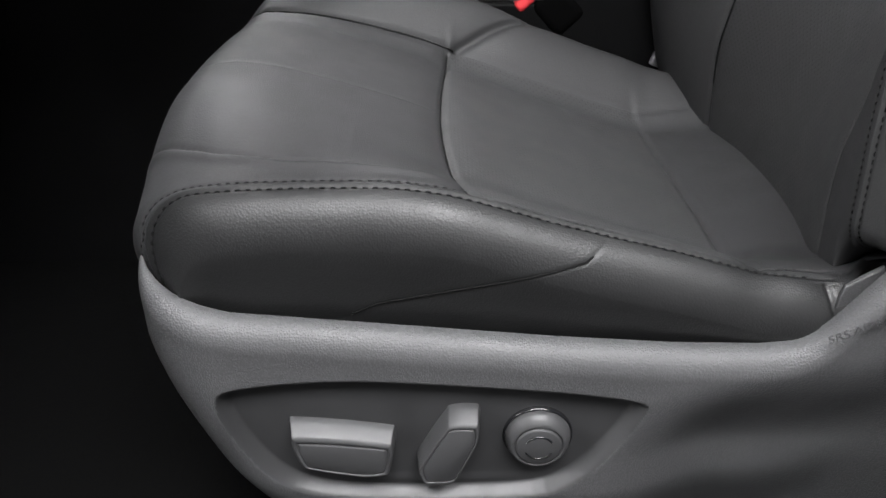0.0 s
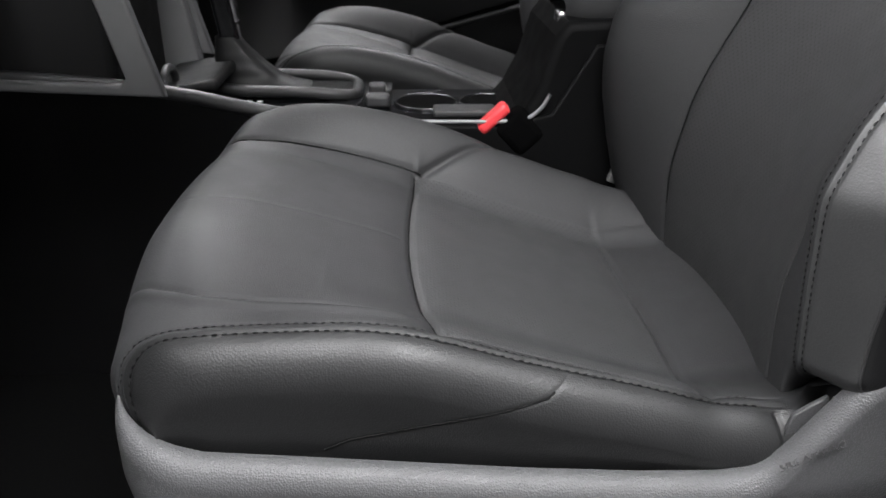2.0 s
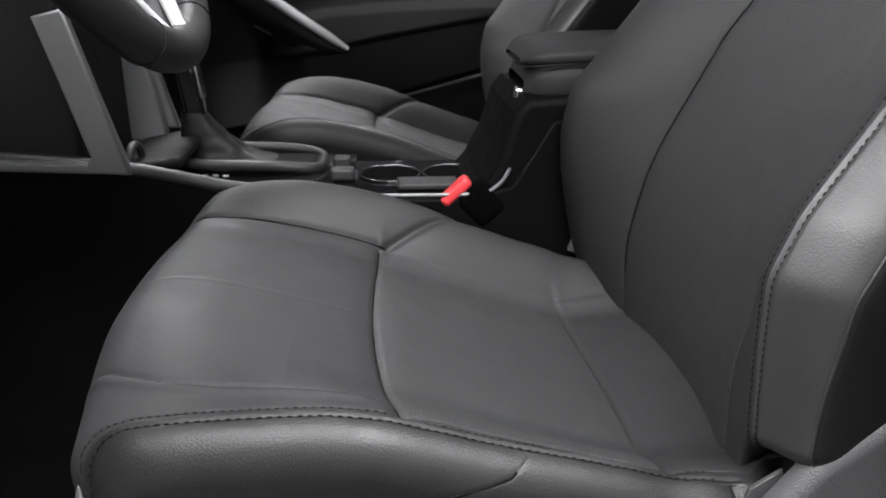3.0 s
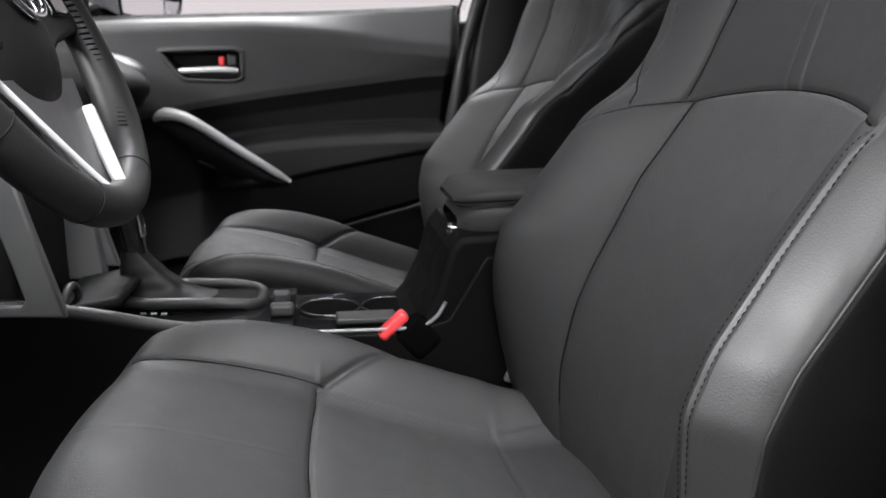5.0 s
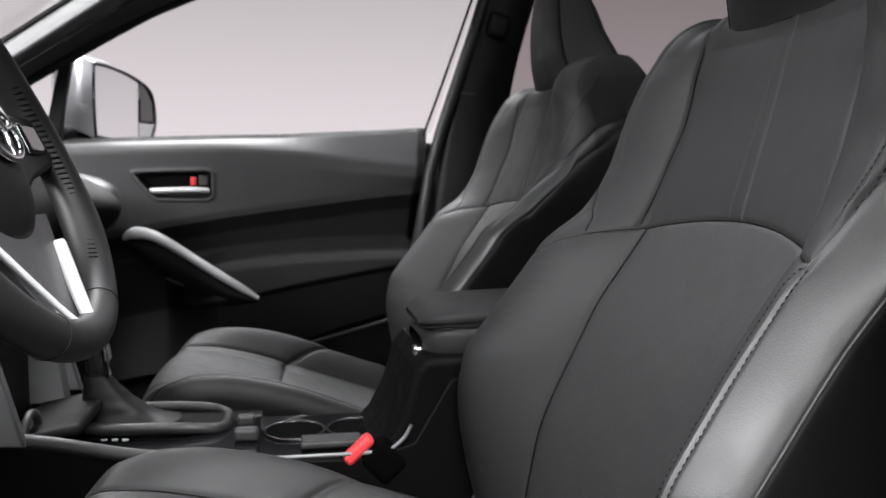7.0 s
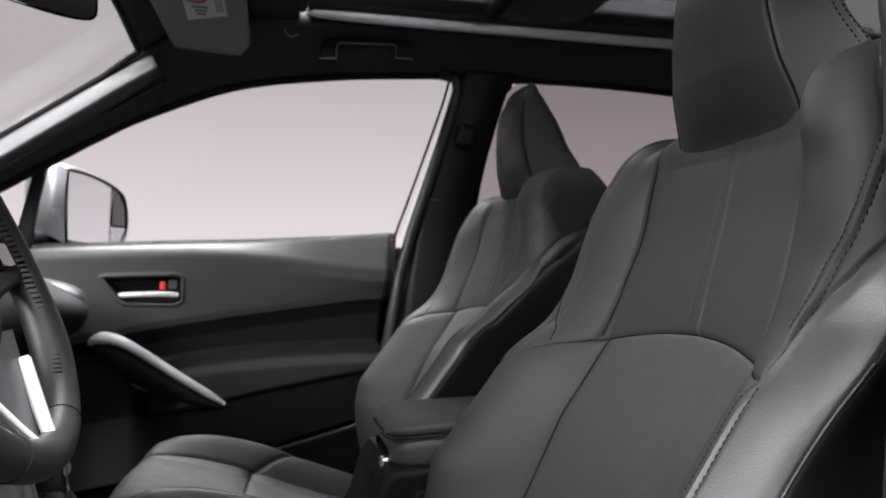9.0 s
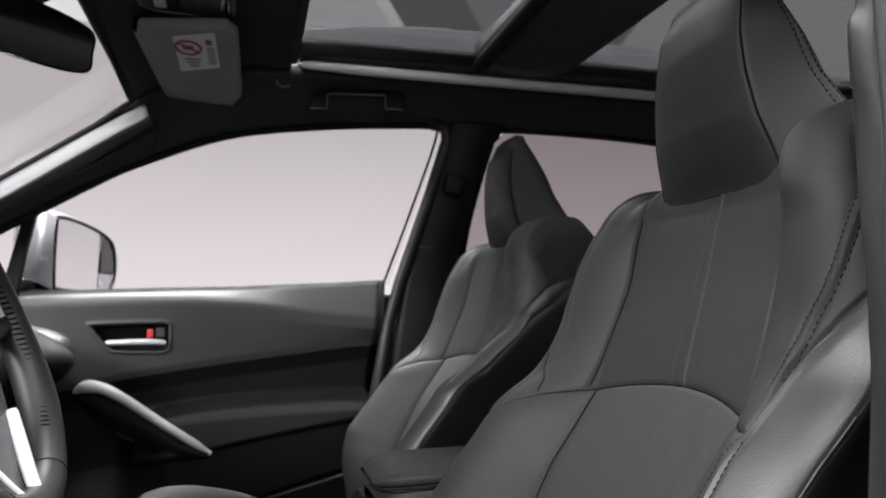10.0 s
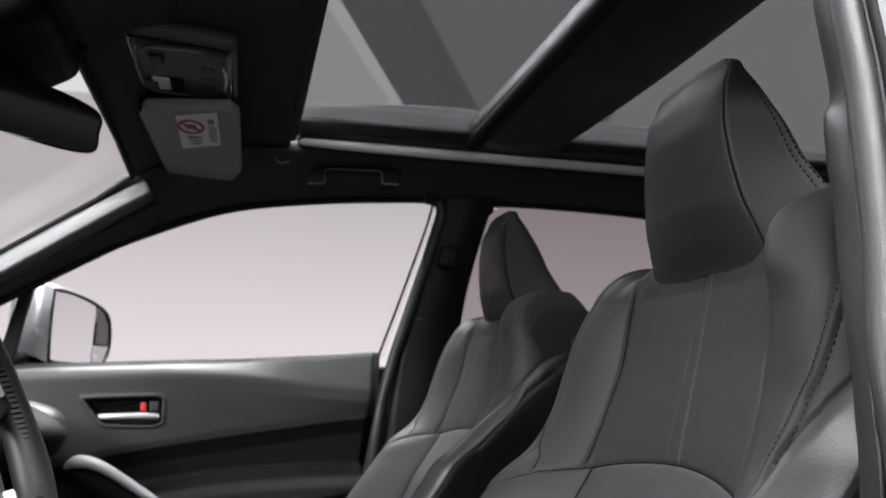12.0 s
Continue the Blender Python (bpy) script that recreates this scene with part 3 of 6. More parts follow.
    # lower end of the outer bolster rounds off
    tuck = np.clip((0.618 - z) / 0.030, 0, 1.5) ** 2 * sstep(-0.62, -0.74, v)
    x = x + 0.030 * tuck
    u = u + 0.026 * tuck
    V = np.stack([x, u, z], -1)
    zt = 0.946 - 0.014 * (u / 0.134) ** 2 * (np.abs(u) < 0.134) - np.where(np.abs(u) >= 0.134, 0.014 + 0.10 * (np.abs(u) - 0.134), 0)
    zt = np.where(u > 0.134, np.interp(u, [0.134, 0.176, 0.199, 0.22, 0.25], [0.932, 0.925, 0.915, 0.899, 0.880]), zt)
    d = np.zeros_like(x)
    front = av <= KC
    d += crease(np.abs(z - zt), 0.0020, 0.0022, 0.0012, 0.010) * np.where(inb, av < KP + 0.03, av <= KC)
    low = sstep(0.003, -0.003, z - zt)
    d += crease(np.abs(np.abs(u) - us), 0.0018, 0.0022, 0.0009, 0.010) * low * front
    ub = np.interp(z, [0.93, 1.0, 1.04, 1.15], [0.141, 0.137, 0.132, 0.128])
    d += crease(np.abs(np.abs(u) - ub), 0.0028, 0.0022, 0.0010, 0.010) * (1 - low) * front
    twin = np.interp(z, [0.95, 1.045, 1.13], [0.0113, 0.0090, 0.0072])
    d += (crease(np.abs(np.abs(u - 0.001) - twin), 0.0015, 0.0018) + 0.0006 * sstep(0.004, -0.004, np.abs(u - 0.001) - twin)) * (1 - low) * front
    d += crease(np.abs(u - (0.212 * ws - 0.012 * sstep(0.93, 0.97, z) * sstep(1.06, 1.0, z))), 0.0012, 0.0030, 0.0008, 0.01) * (1 - low) * (v > 0)
    arc = (v + KC) * np.where(v > -KC, 0.262, 0.42) + 0 * x
    run = np.where(z < 0.93, 1.0, 0.0) * sstep(0.57, 0.60, z)
    d += run * (0.4 if inboard else 1.0) * (0.0005 * np.exp(-((arc - 0.002) / 0.0028) ** 2) - 0.0008 * np.exp(-((arc + 0.003) / 0.0016) ** 2) - 0.0006 * np.exp(-((arc - 0.0068) / 0.0016) ** 2))
    run2 = sstep(0.95, 0.965, z) * sstep(1.16, 1.14, z)
    # the shoulder's twin seam climbs outwards over the round edge
    round_f = x - u
    way = np.concatenate([np.zeros((n, 1)), np.cumsum(np.linalg.norm(np.diff(V, axis=1), axis=2), axis=1)], axis=1)
    past = round_f - np.interp(z, [0.94, 0.9588, 0.9765, 0.995, 1.0092, 1.027, 1.05, 1.063, 1.09, 1.12, 1.165], [0.556, 0.574, 0.590, 0.604, 0.613, 0.6275, 0.641, 0.6465, 0.660, 0.676, 0.694])
    hit = np.argmax(past < 0, axis=1)
    lean = (way - way[np.arange(n), hit][:, None]) * 0.85 + 0.0005
    d += run2 * (0.35 if inboard else 1.0) * (0.0016 * np.exp(-(lean / 0.0026) ** 2) - 0.0010 * np.exp(-((lean + 0.0044) / 0.0016) ** 2) - 0.0009 * np.exp(-((lean - 0.0044) / 0.0016) ** 2))
    pip = (v + KP) * np.where(v > -KP, 0.42, 1.0) + 0 * x
    d += crease(np.abs(pip), 0.0022, 0.0022, 0.0012, 0.008) * (v < 0) * sstep(0.985, 0.955, z)
    # the lower bolster's rounded upper end, lapped over the shoulder panel
    zl = np.interp(round_f, [0.545, 0.573, 0.590, 0.596, 0.610, 0.632, 0.637, 0.662, 0.696, 0.727, 0.78], [0.925, 0.9516, 0.972, 0.9764, 0.989, 1.003, 1.008, 1.024, 1.050, 1.078, 1.11])
    zlow = np.interp(x, [0.36, 0.373, 0.442, 0.511, 0.56], [0.930, 0.9457, 1.011, 1.0585, 1.085])
    outside = (v < -KC + 0.07)
    d += crease(np.abs(z - zlow), 0.0022, 0.0024, 0.0014, 0.008) * (v < -KP)
    # on the inner side the shoulder panel ends in a curved seam over the bolster
    d += crease(poly_dist(u, z, [(0.181, 0.925), (0.190, 0.9404), (0.208, 0.9528), (0.222, 0.975), (0.232, 1.01)]), 0.0018, 0.0022, 0.0006, 0.008) * (v > 0.5) * (v < KP)
    d += np.where(outside, crease(np.abs(z - zl), 0.0024, 0.0024, 0.0, 0.01) + 0.0028 * sstep(0.0, -0.02, z - zl) * sstep(-0.20, -0.05, z - zl), 0) * sstep(-0.63, -0.70, v)
    V, nrm = push(V, d)
    um, vm, zm = mid(u), mid(v + 0 * x), mid(z)
    ztm, usm, ubm = mid(zt), mid(us + 0 * x), mid(ub)
    lo = zm < ztm
    reg = np.where(lo, np.where(np.abs(um) < usm, 0, np.where(um > 0, 1, 2)), np.where(np.abs(um) < ubm, 5, np.where(um > 0, 6, 7)))
    zlm = mid(zl)
    reg[(vm < -KC) & (zm < zlm)] = 3
    reg[(vm < -KC) & (zm >= zlm)] = 7
    reg[(reg == 7) & (mid(lean) > 0)] = 9
    reg[(vm < -KP) & (zm < mid(zlow))] = 4
    reg[(vm > KP)] = 8
    made = split_grid(V, reg)
    for k, nm, mt, lb in ((0, "centre_panel", PERF_BACK, "finely perforated grey leather insert"), (1, "inner_bolster", LEATHER, ""), (2, "outer_bolster", LEATHER, ""),
                          (3, "bolster_strip", LEATHER_GLOSS, "grained leather strip along the bolster"), (4, "side_panel", DARK_LEATHER, "black leather side panel"),
                          (5, "upper_panel", LEATHER, "upper panel with a twin centre stitch"), (6, "inner_shoulder", LEATHER, ""), (7, "outer_shoulder", LEATHER, "grained leather shoulder edge"), (9, "shoulder_panel", LEATHER, ""), (8, "inner_side_panel", DARK_LEATHER, "")):
        part(nm, made[k], mt, seat, lb)
    jc = int(np.argmin(np.abs(vs + KC)))
    zr = z[:, jc]
    rows = np.where((zr > 0.60) & (zr < 0.925))[0]
    up = np.where((zr > 0.962) & (zr < 1.14))[0]
    for rr, off, ln, gp, rad, mt, field in ((rows, -0.003, 0.0034, 0.0022, 0.0005, DARK_THREAD, arc), (rows, 0.0068, 0.0026, 0.0026, 0.00045, DARK_THREAD, arc),
                                            (up, -0.0044, 0.0040, 0.0024, 0.00055, DARK_THREAD, lean), (up, 0.0044, 0.0030, 0.0024, 0.0005, DARK_THREAD, lean)):
        if inboard and field is lean:
            continue
        f0 = field[rr] - off
        j = np.clip(np.argmax(f0 > 0, axis=1), 1, m - 1)
        k = np.arange(len(rr))
        w0 = (f0[k, j] / (f0[k, j] - f0[k, j - 1] + 1e-12))[:, None]
        path = V[rr, j] * (1 - w0) + V[rr, j - 1] * w0
        tagged(part("stitching", stitches(path + nrm[rr, j] * 0.0002, nrm[rr, j], ln, gp, rad), mt, seat, "row of sewn thread"), kind="stuff")
    z0 = z[:, m // 2]
    for sg in (1, -1):
        seam_cord(seat, V, nrm, sg * u - us, np.where((z0 > 0.60) & (z0 < 0.930))[0], True)
        seam_cord(seat, V, nrm, sg * u - ub, np.where((z0 > 0.936) & (z0 < 1.125))[0], True)
    seam_cord(seat, V, nrm, u - np.interp(z, [0.925, 0.9404, 0.9528, 0.975, 1.0], [0.181, 0.190, 0.208, 0.222, 0.230]), np.where((z0 > 0.927) & (z0 < 0.985))[0], True)
    seam_cord(seat, V, nrm, z - zt, np.where((vs > -0.66) & (vs < 0.82))[0], False)
    jp = int(np.argmin(np.abs(vs + KP)))
    rows = np.where((zr > 0.60) & (zr < 0.945))[0]
    # same cord on both seats; the passenger's is black to hide its lit edge
    part("piping", tube((V[rows, jp] + V[rows, jp - 1]) / 2 + nrm[rows, jp] * 0.0004, 0.0013, 8), DARK_LEATHER if inboard else LEATHER_GLOSS, seat, "leather piping cord")
    part("back_shell", rbox((0.05, 0.40, 0.58), (0.475, 0, 0.835), 0.02, (0, 18, 0)), DASH_PLASTIC, seat, "black moulded back shell")


def head_restraint(seat):
    """Wedge with a flat piped front face, side wings that flare to the rear below, and a domed top."""
    zs = np.array([1.120, 1.145, 1.165, 1.195, 1.236, 1.275, 1.315, 1.337])
    xfs, wfs = [0.473, 0.466, 0.459, 0.450, 0.445, 0.4445, 0.450, 0.463], [0.106, 0.103, 0.099, 0.0915, 0.084, 0.078, 0.0755, 0.070]
    xrs, wrs = [0.566, 0.560, 0.548, 0.528, 0.5085, 0.498, 0.4825, 0.472], [0.132, 0.131, 0.129, 0.118, 0.101, 0.092, 0.080, 0.071]
    levels = [(1.1305, 0.955, 1.0), (1.1308, 0.985, 1.0), (1.132, 0.996, 1.0)] + [(z, 1.0, 0.0) for z in np.linspace(1.134, 1.336, 72)]
    levels += [(1.336 + 0.013 * math.sin(a), max(0.04, math.cos(a)) ** 0.42, 1.0) for a in np.linspace(0, math.pi / 2, 14)[1:]]
    a = np.linspace(0, 1, 31)
    b = np.linspace(0, 1, 22)[1:]
    c = np.linspace(0, np.pi / 2, 26)[1:]
    V = []
    for z, k, shrink in levels:
        zz = min(max(z, 1.132), 1.337)
        xf, wf, xr, wr = (float(smooth_interp(zz, zs, q, 0.008)) for q in (xfs, wfs, xrs, wrs))
        deep = float(np.interp(zz, [1.145, 1.25, 1.337], [0.030, 0.028, 0.012]))
        swell = float(np.interp(zz, [1.134, 1.16, 1.20, 1.28, 1.337], [-0.002, 0.004, 0.0095, 0.009, 0.006]))
        front = np.stack([xf - swell * (1 - a ** 2) + 0.0016 * a ** 12, wf * a], 1)
        bow = 0.006 * np.sin(np.pi * b) * np.interp(zz, [1.145, 1.24, 1.337], [1.0, 0.4, 0.0])
        wing = np.stack([xf + (xr - xf) * b, wf + (wr - wf) * b - bow + 0.0022 * np.sin(np.pi * b) ** 0.5], 1)
        rear = np.stack([xr + deep * np.sin(c) ** 0.9, wr * np.cos(c) ** 0.75], 1)
        h = np.vstack([front, wing, rear])
        if shrink:
            mx = 0.5 * (xf + xr) + 0.004
            h = np.stack([mx + (h[:, 0] - mx) * (k if z > 1.2 else 0.5 + 0.5 * k), h[:, 1] * (k ** 0.9)], 1)
        loop = np.vstack([h, h[-2:0:-1] * [1, -1]])
        V.append(np.column_stack([loop, np.full(len(loop), z)]))
    V = np.array(V)
    # the lower edge hangs a little at both corners
    V[..., 2] += sstep(1.170, 1.131, V[..., 2]) * (0.005 - 0.015 * np.clip(np.abs(V[..., 1]) / 0.10, 0, 1) ** 2)
    n, m, _ = V.shape
    jf, jr = 30, 51
    z_all = V[:, 0, 2]
    idx = np.arange(m)
    cen = V.mean(1, keepdims=True)
    inward = (cen - V) / (np.linalg.norm(cen - V, axis=2)[..., None] + 1e-9)
    for j in (jf, m - jf):
        V = V + inward * (0.0022 * np.exp(-((idx - j) / 0.8) ** 2))[None, :, None]
    on = ((z_all > 1.15) & (z_all < 1.345))[:, None, None]
    for j in (jr, m - jr):
        V = V + inward * on * (-0.0010 * np.exp(-((idx - j) / 0.7) ** 2) + 0.0010 * np.exp(-((np.abs(idx - j) - 1.5) / 0.7) ** 2))[None, :, None]
    verts = np.vstack([V.reshape(-1, 3), V[0].mean(0), V[-1].mean(0)])
    faces = [tuple(q) for q in grid_faces(n, m, True)]
    faces += [(n * m, (j + 1) % m, j) for j in range(m)] + [(n * m + 1, (n - 1) * m + j, (n - 1) * m + (j + 1) % m) for j in range(m)]
    hr = part("headrest", make_mesh("headrest", verts, faces), LEATHER, seat, "wedge-shaped grey leather head restraint")
    cord = (z_all >= 1.134) & (z_all <= 1.348)
    for j in (jf, m - jf):
        part("piping", tube(V[cord, j] + inward[cord, j] * -0.0006, 0.0012, 8), DARK_THREAD, hr, "dark piping cord")
    rows = (z_all >= 1.16) & (z_all <= 1.335)
    for j, sg in ((jr, 1), (m - jr, -1)):
        for off in (-2, 1):
            path = V[rows, j + off * sg]
            tagged(part("stitching", stitches(path - inward[rows, j] * 0.0003, -inward[rows, j], 0.0038, 0.0022, 0.0007), DARK_THREAD, hr, "row of sewn thread"), kind="stuff")
    for sg in (1, -1):
        part("post", tube([(0.515, sg * 0.062, 1.08), (0.512, sg * 0.062, 1.15)], 0.006, 12, up=(1, 0, 0)), CHROME, seat, "chrome head restraint post")
        part("post_collar", disc(0.013, 0.012, (0.5, sg * 0.088, 1.137), (0, 18, 0), 0.003), RUBBER, seat, "black post collar")


def front_seat(name, label, at, tall_outer=False):
    seat = thing(name, label, "car seat", at, "front seats")
    seat_cushion(seat, tall_outer)
    seat_back(seat, tall_outer)
    head_restraint(seat)
    part("hinge_bracket", rbox((0.014, 0.008, 0.020), (0.233, 0.236, 0.596), 0.003, (0, 20, 0)), SILVER, seat, "pale metal hinge bracket")
    return seat


driver_seat = front_seat("driver_seat", "grey leather car seat with perforated inserts and power switches", (0, SEAT_Y, 0))
passenger_seat = front_seat("passenger_seat", "grey leather front passenger seat with perforated inserts", (0, SEAT_Y + PITCH_Y, 0), True)
for ob in passenger_seat.children:
    if ob.name.startswith("headrest"):
        ob.location.x += 0.015


part("fabric_tag", rbox((0.016, 0.003, 0.024), (0.342, 0.243, 0.915), 0.001, (0, 35, 20)), RUBBER, driver_seat, "small black fabric tag")


# ---- moulded side cover of the driver's seat, with its switches ----
def round_poly_sd(px, py, pts):
    """Signed distance to a closed outline, negative inside."""
    d = poly_dist(px, py, pts + [pts[0]])
    ins = np.zeros(np.shape(px), bool)
    for a, b in zip(pts, pts[1:] + [pts[0]]):
        if a[1] != b[1]:
            ins ^= ((a[1] > py) != (b[1] > py)) & (px < (b[0] - a[0]) * (py - a[1]) / (b[1] - a[1]) + a[0])
    return np.where(ins, -d, d)


def side_cover(seat):
    n, m = 440, 260
    a = np.linspace(0, 1, n)[:, None]
    b = np.linspace(0, 1, m)[None, :]
    turn = np.clip(a / 0.14, 0, 1) * np.pi / 2
    x = np.where(a < 0.14, -0.158 - 0.054 * np.cos(turn), -0.158 + 0.515 * (a - 0.14) / 0.86) + 0 * b
    top = smooth_interp(x, [-0.222, -0.214, -0.200, -0.182, -0.147, -0.075, 0.0, 0.07, 0.147, 0.205, 0.225, 0.240, 0.252, 0.264, 0.29, 0.33, 0.40],
                        [0.592, 0.589, 0.581, 0.5735, 0.5625, 0.556, 0.549, 0.5425, 0.5375, 0.5365, 0.539, 0.5475, 0.563, 0.581, 0.617, 0.650, 0.66], 0.005)
    # over the rounded lip, then down the outside
    lip = np.clip(b / 0.10, 0, 1) * np.pi / 2
    rl = 0.020
    zo = top - rl
    down = np.clip((b - 0.10) / 0.90, 0, 1)
    zbot = 0.335
    z = np.where(b < 0.10, zo + rl * np.cos(lip), zo + (zbot - zo) * down)
    yo = -0.2235 - 0.003 * sstep(0.0, 0.35, down) + 0.022 * sstep(0.55, 1.0, down)
    y = np.where(b < 0.10, -0.2235 + rl * (1 - np.sin(lip)) * 0.9 + 0 * x, yo + 0 * x)
    # front end turns inwards and sweeps back towards the floor
    sweep = 0.060 * np.clip((0.540 - z) / 0.15, 0, 1.6) ** 1.4
    xx = x + sweep * (1 - a) ** 1.0
    y = y + 0.052 * (1 - np.sin(turn))
    # hollow behind the switch panel
    y = y + 0.030 * sstep(0.10, 0.20, xx) * sstep(0.505 + 0.05 * np.clip((xx - 0.13) / 0.2, 0, 1), 0.44, z) * sstep(0.42, 0.26, xx)
    panel = [(-0.1577, 0.5027), (-0.1392, 0.512), (-0.0758, 0.5175), (0.0, 0.5135), (0.073, 0.507), (0.122, 0.499), (0.127, 0.489), (0.1085, 0.456), (0.083, 0.427), (0.050, 0.414), (-0.042, 0.411), (-0.098, 0.417), (-0.129, 0.436), (-0.152, 0.475)]
    panel = [tuple(q) for q in curve(panel, 60, True)]
    sd = round_poly_sd(xx, z, panel)
    y = y + 0.011 * sstep(0.003, -0.007, sd) - 0.010 * sstep(-0.004, -0.02, sd) * sstep(0.43, 0.402, z)
    V = np.stack([xx, y, z], -1)
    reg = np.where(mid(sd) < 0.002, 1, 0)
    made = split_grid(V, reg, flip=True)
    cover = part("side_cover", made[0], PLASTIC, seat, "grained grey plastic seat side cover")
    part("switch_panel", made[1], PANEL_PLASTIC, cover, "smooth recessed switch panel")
    return cover


cover = side_cover(driver_seat)


def stepped_switch(name, outline, steps, label, mat=None):
    """A moulded switch: its outline drawn in by steps (draw-in, rise, shift down), so that the flanks, the rim and an inset face all show."""
    out = curve(outline, 72, True)
    cen = out.mean(0)
    size = np.ptp(out, axis=0) / 2
    V = []
    for inset, rise, shift in steps:
        p = cen + (out - cen) * (1 - inset / size)
        V.append(np.column_stack([p[:, 0], np.full(72, -0.2125 - rise), p[:, 1] - shift]))
    V = np.array(V)
    k = len(steps)
    faces = [tuple(q) for q in grid_faces(k, 72, True)[:, ::-1]] + [tuple((k - 1) * 72 + i for i in range(72))]
    return part(name, make_mesh(name, V.reshape(-1, 3), faces), mat or SWITCH, cover, label)


RIM_STEPS = [(0.0, 0.0, 0.0), (0.0002, 0.004, 0.0), (0.0010, 0.0075, 0.0010), (0.0022, 0.0150, 0.0040), (0.0030, 0.0168, 0.0048), (0.0042, 0.0172, 0.0052), (0.0054, 0.0170, 0.0054), (0.0058, 0.0160, 0.0054), (0.0064, 0.0158, 0.0054), (0.0068, 0.0168, 0.0054), (0.0080, 0.0172, 0.0054)]


def rounded(points, r=0.16):
    """Corners of an outline cut twice, for a rounded run."""
    q = []
    n = len(points)
    for i, p in enumerate(points):
        a, b = points[i - 1], points[(i + 1) % n]
        q.append((p[0] + (a[0] - p[0]) * r, p[1] + (a[1] - p[1]) * r))
        q.append((p[0] + (b[0] - p[0]) * r, p[1] + (b[1] - p[1]) * r))
    return q


def slide_switch():
    stepped_switch("slide_switch", rounded(rounded([(-0.1165, 0.4835), (-0.0385, 0.4745), (-0.0435, 0.4415), (-0.063, 0.4395), (-0.1085, 0.4495)], 0.10), 0.3), RIM_STEPS, "satin grey seat slide switch")


def recline_switch():
    stepped_switch("recline_switch", rounded(rounded([(-0.004, 0.4925), (0.018, 0.4925), (0.0185, 0.4770), (0.001, 0.4350), (-0.0235, 0.4340), (-0.0275, 0.4480)], 0.12), 0.3), [(q[0] * 0.72, q[1] * 1.05, q[2]) for q in RIM_STEPS], "satin grey backrest recline switch")


def lumbar_switch():
    part("switch_well", disc(0.0246, 0.006, (0.0585, -0.2145, 0.4650), (90, 0, 0), 0.001), GLOSS_BLACK, cover, "dark gap round the button")
    th = np.linspace(0, 2 * np.pi, 64, endpoint=False)
    V = np.array([np.column_stack([0.0585 + r * np.cos(th), np.full(64, -0.2125 - h), 0.4650 - dz + r * np.sin(th)]) for r, h, dz in
                  ((0.0230, 0.0, 0.0), (0.0230, 0.006, 0.0), (0.0222, 0.0085, 0.0005), (0.0196, 0.0128, 0.0016), (0.0180, 0.0138, 0.0020), (0.0172, 0.0136, 0.0020), (0.0168, 0.0126, 0.0020), (0.0162, 0.0126, 0.0020), (0.0158, 0.0140, 0.0020), (0.0145, 0.0146, 0.0020))])
    faces = [tuple(q) for q in grid_faces(len(V), 64, True)] + [tuple((len(V) - 1) * 64 + i for i in range(64))[::-1]]
    part("lumbar_switch", make_mesh("lumbar", V.reshape(-1, 3), faces), SWITCH, cover, "round satin grey lumbar button")
    for a0 in (0.45, math.pi + 0.45):
        arc = [(0.0585 + 0.0100 * math.cos(a), -0.2272, 0.4630 + 0.0100 * math.sin(a)) for a in np.linspace(a0, a0 + 2.2, 14)]
        part("button_mark", tube(arc, 0.0006, 6, up=(0, 1, 0)), GLOSS_BLACK, cover, "curved mark on the button")


slide_switch()
recline_switch()
lumbar_switch()


def raised_text(body, size, at, turn, parent, mat, depth=0.0004):
    c = bpy.data.curves.new("lettering", "FONT")
    c.body, c.size, c.extrude, c.align_x, c.align_y = body, size, depth, "CENTER", "CENTER"
    tmp = bpy.data.objects.new("lettering", c)
    scene.collection.objects.link(tmp)
    me = bpy.data.meshes.new_from_object(tmp.evaluated_get(bpy.context.evaluated_depsgraph_get()))
    bpy.data.objects.remove(tmp)
    me.transform(pose(*at, *turn))
    me.materials.clear()
    return part("lettering", me, mat, parent, "raised lettering")


raised_text("SRS AIRBAG", 0.0088, (0.2575, -0.2264, 0.5640), (90, -26, 0), cover, PLASTIC, 0.0004)
# added plate stands in for the lit inner face of the side cover
part("inner_face_plate", prism([(0.250, 0.560), (0.2535, 0.577), (0.2646, 0.585), (0.275, 0.592), (0.285, 0.560)], "xz", -0.200, -0.196, 0.001), PLASTIC, driver_seat, "added plate for the side cover's lit inner face")

# ---- the studio round the car ----
def slab(name, size, at, mat, label, category, turn=(0, 0, 0), bevel=0.0, kind="structure"):
    return tagged(part(name, rbox(size, at, bevel, turn), mat, None), label, category, "", kind)


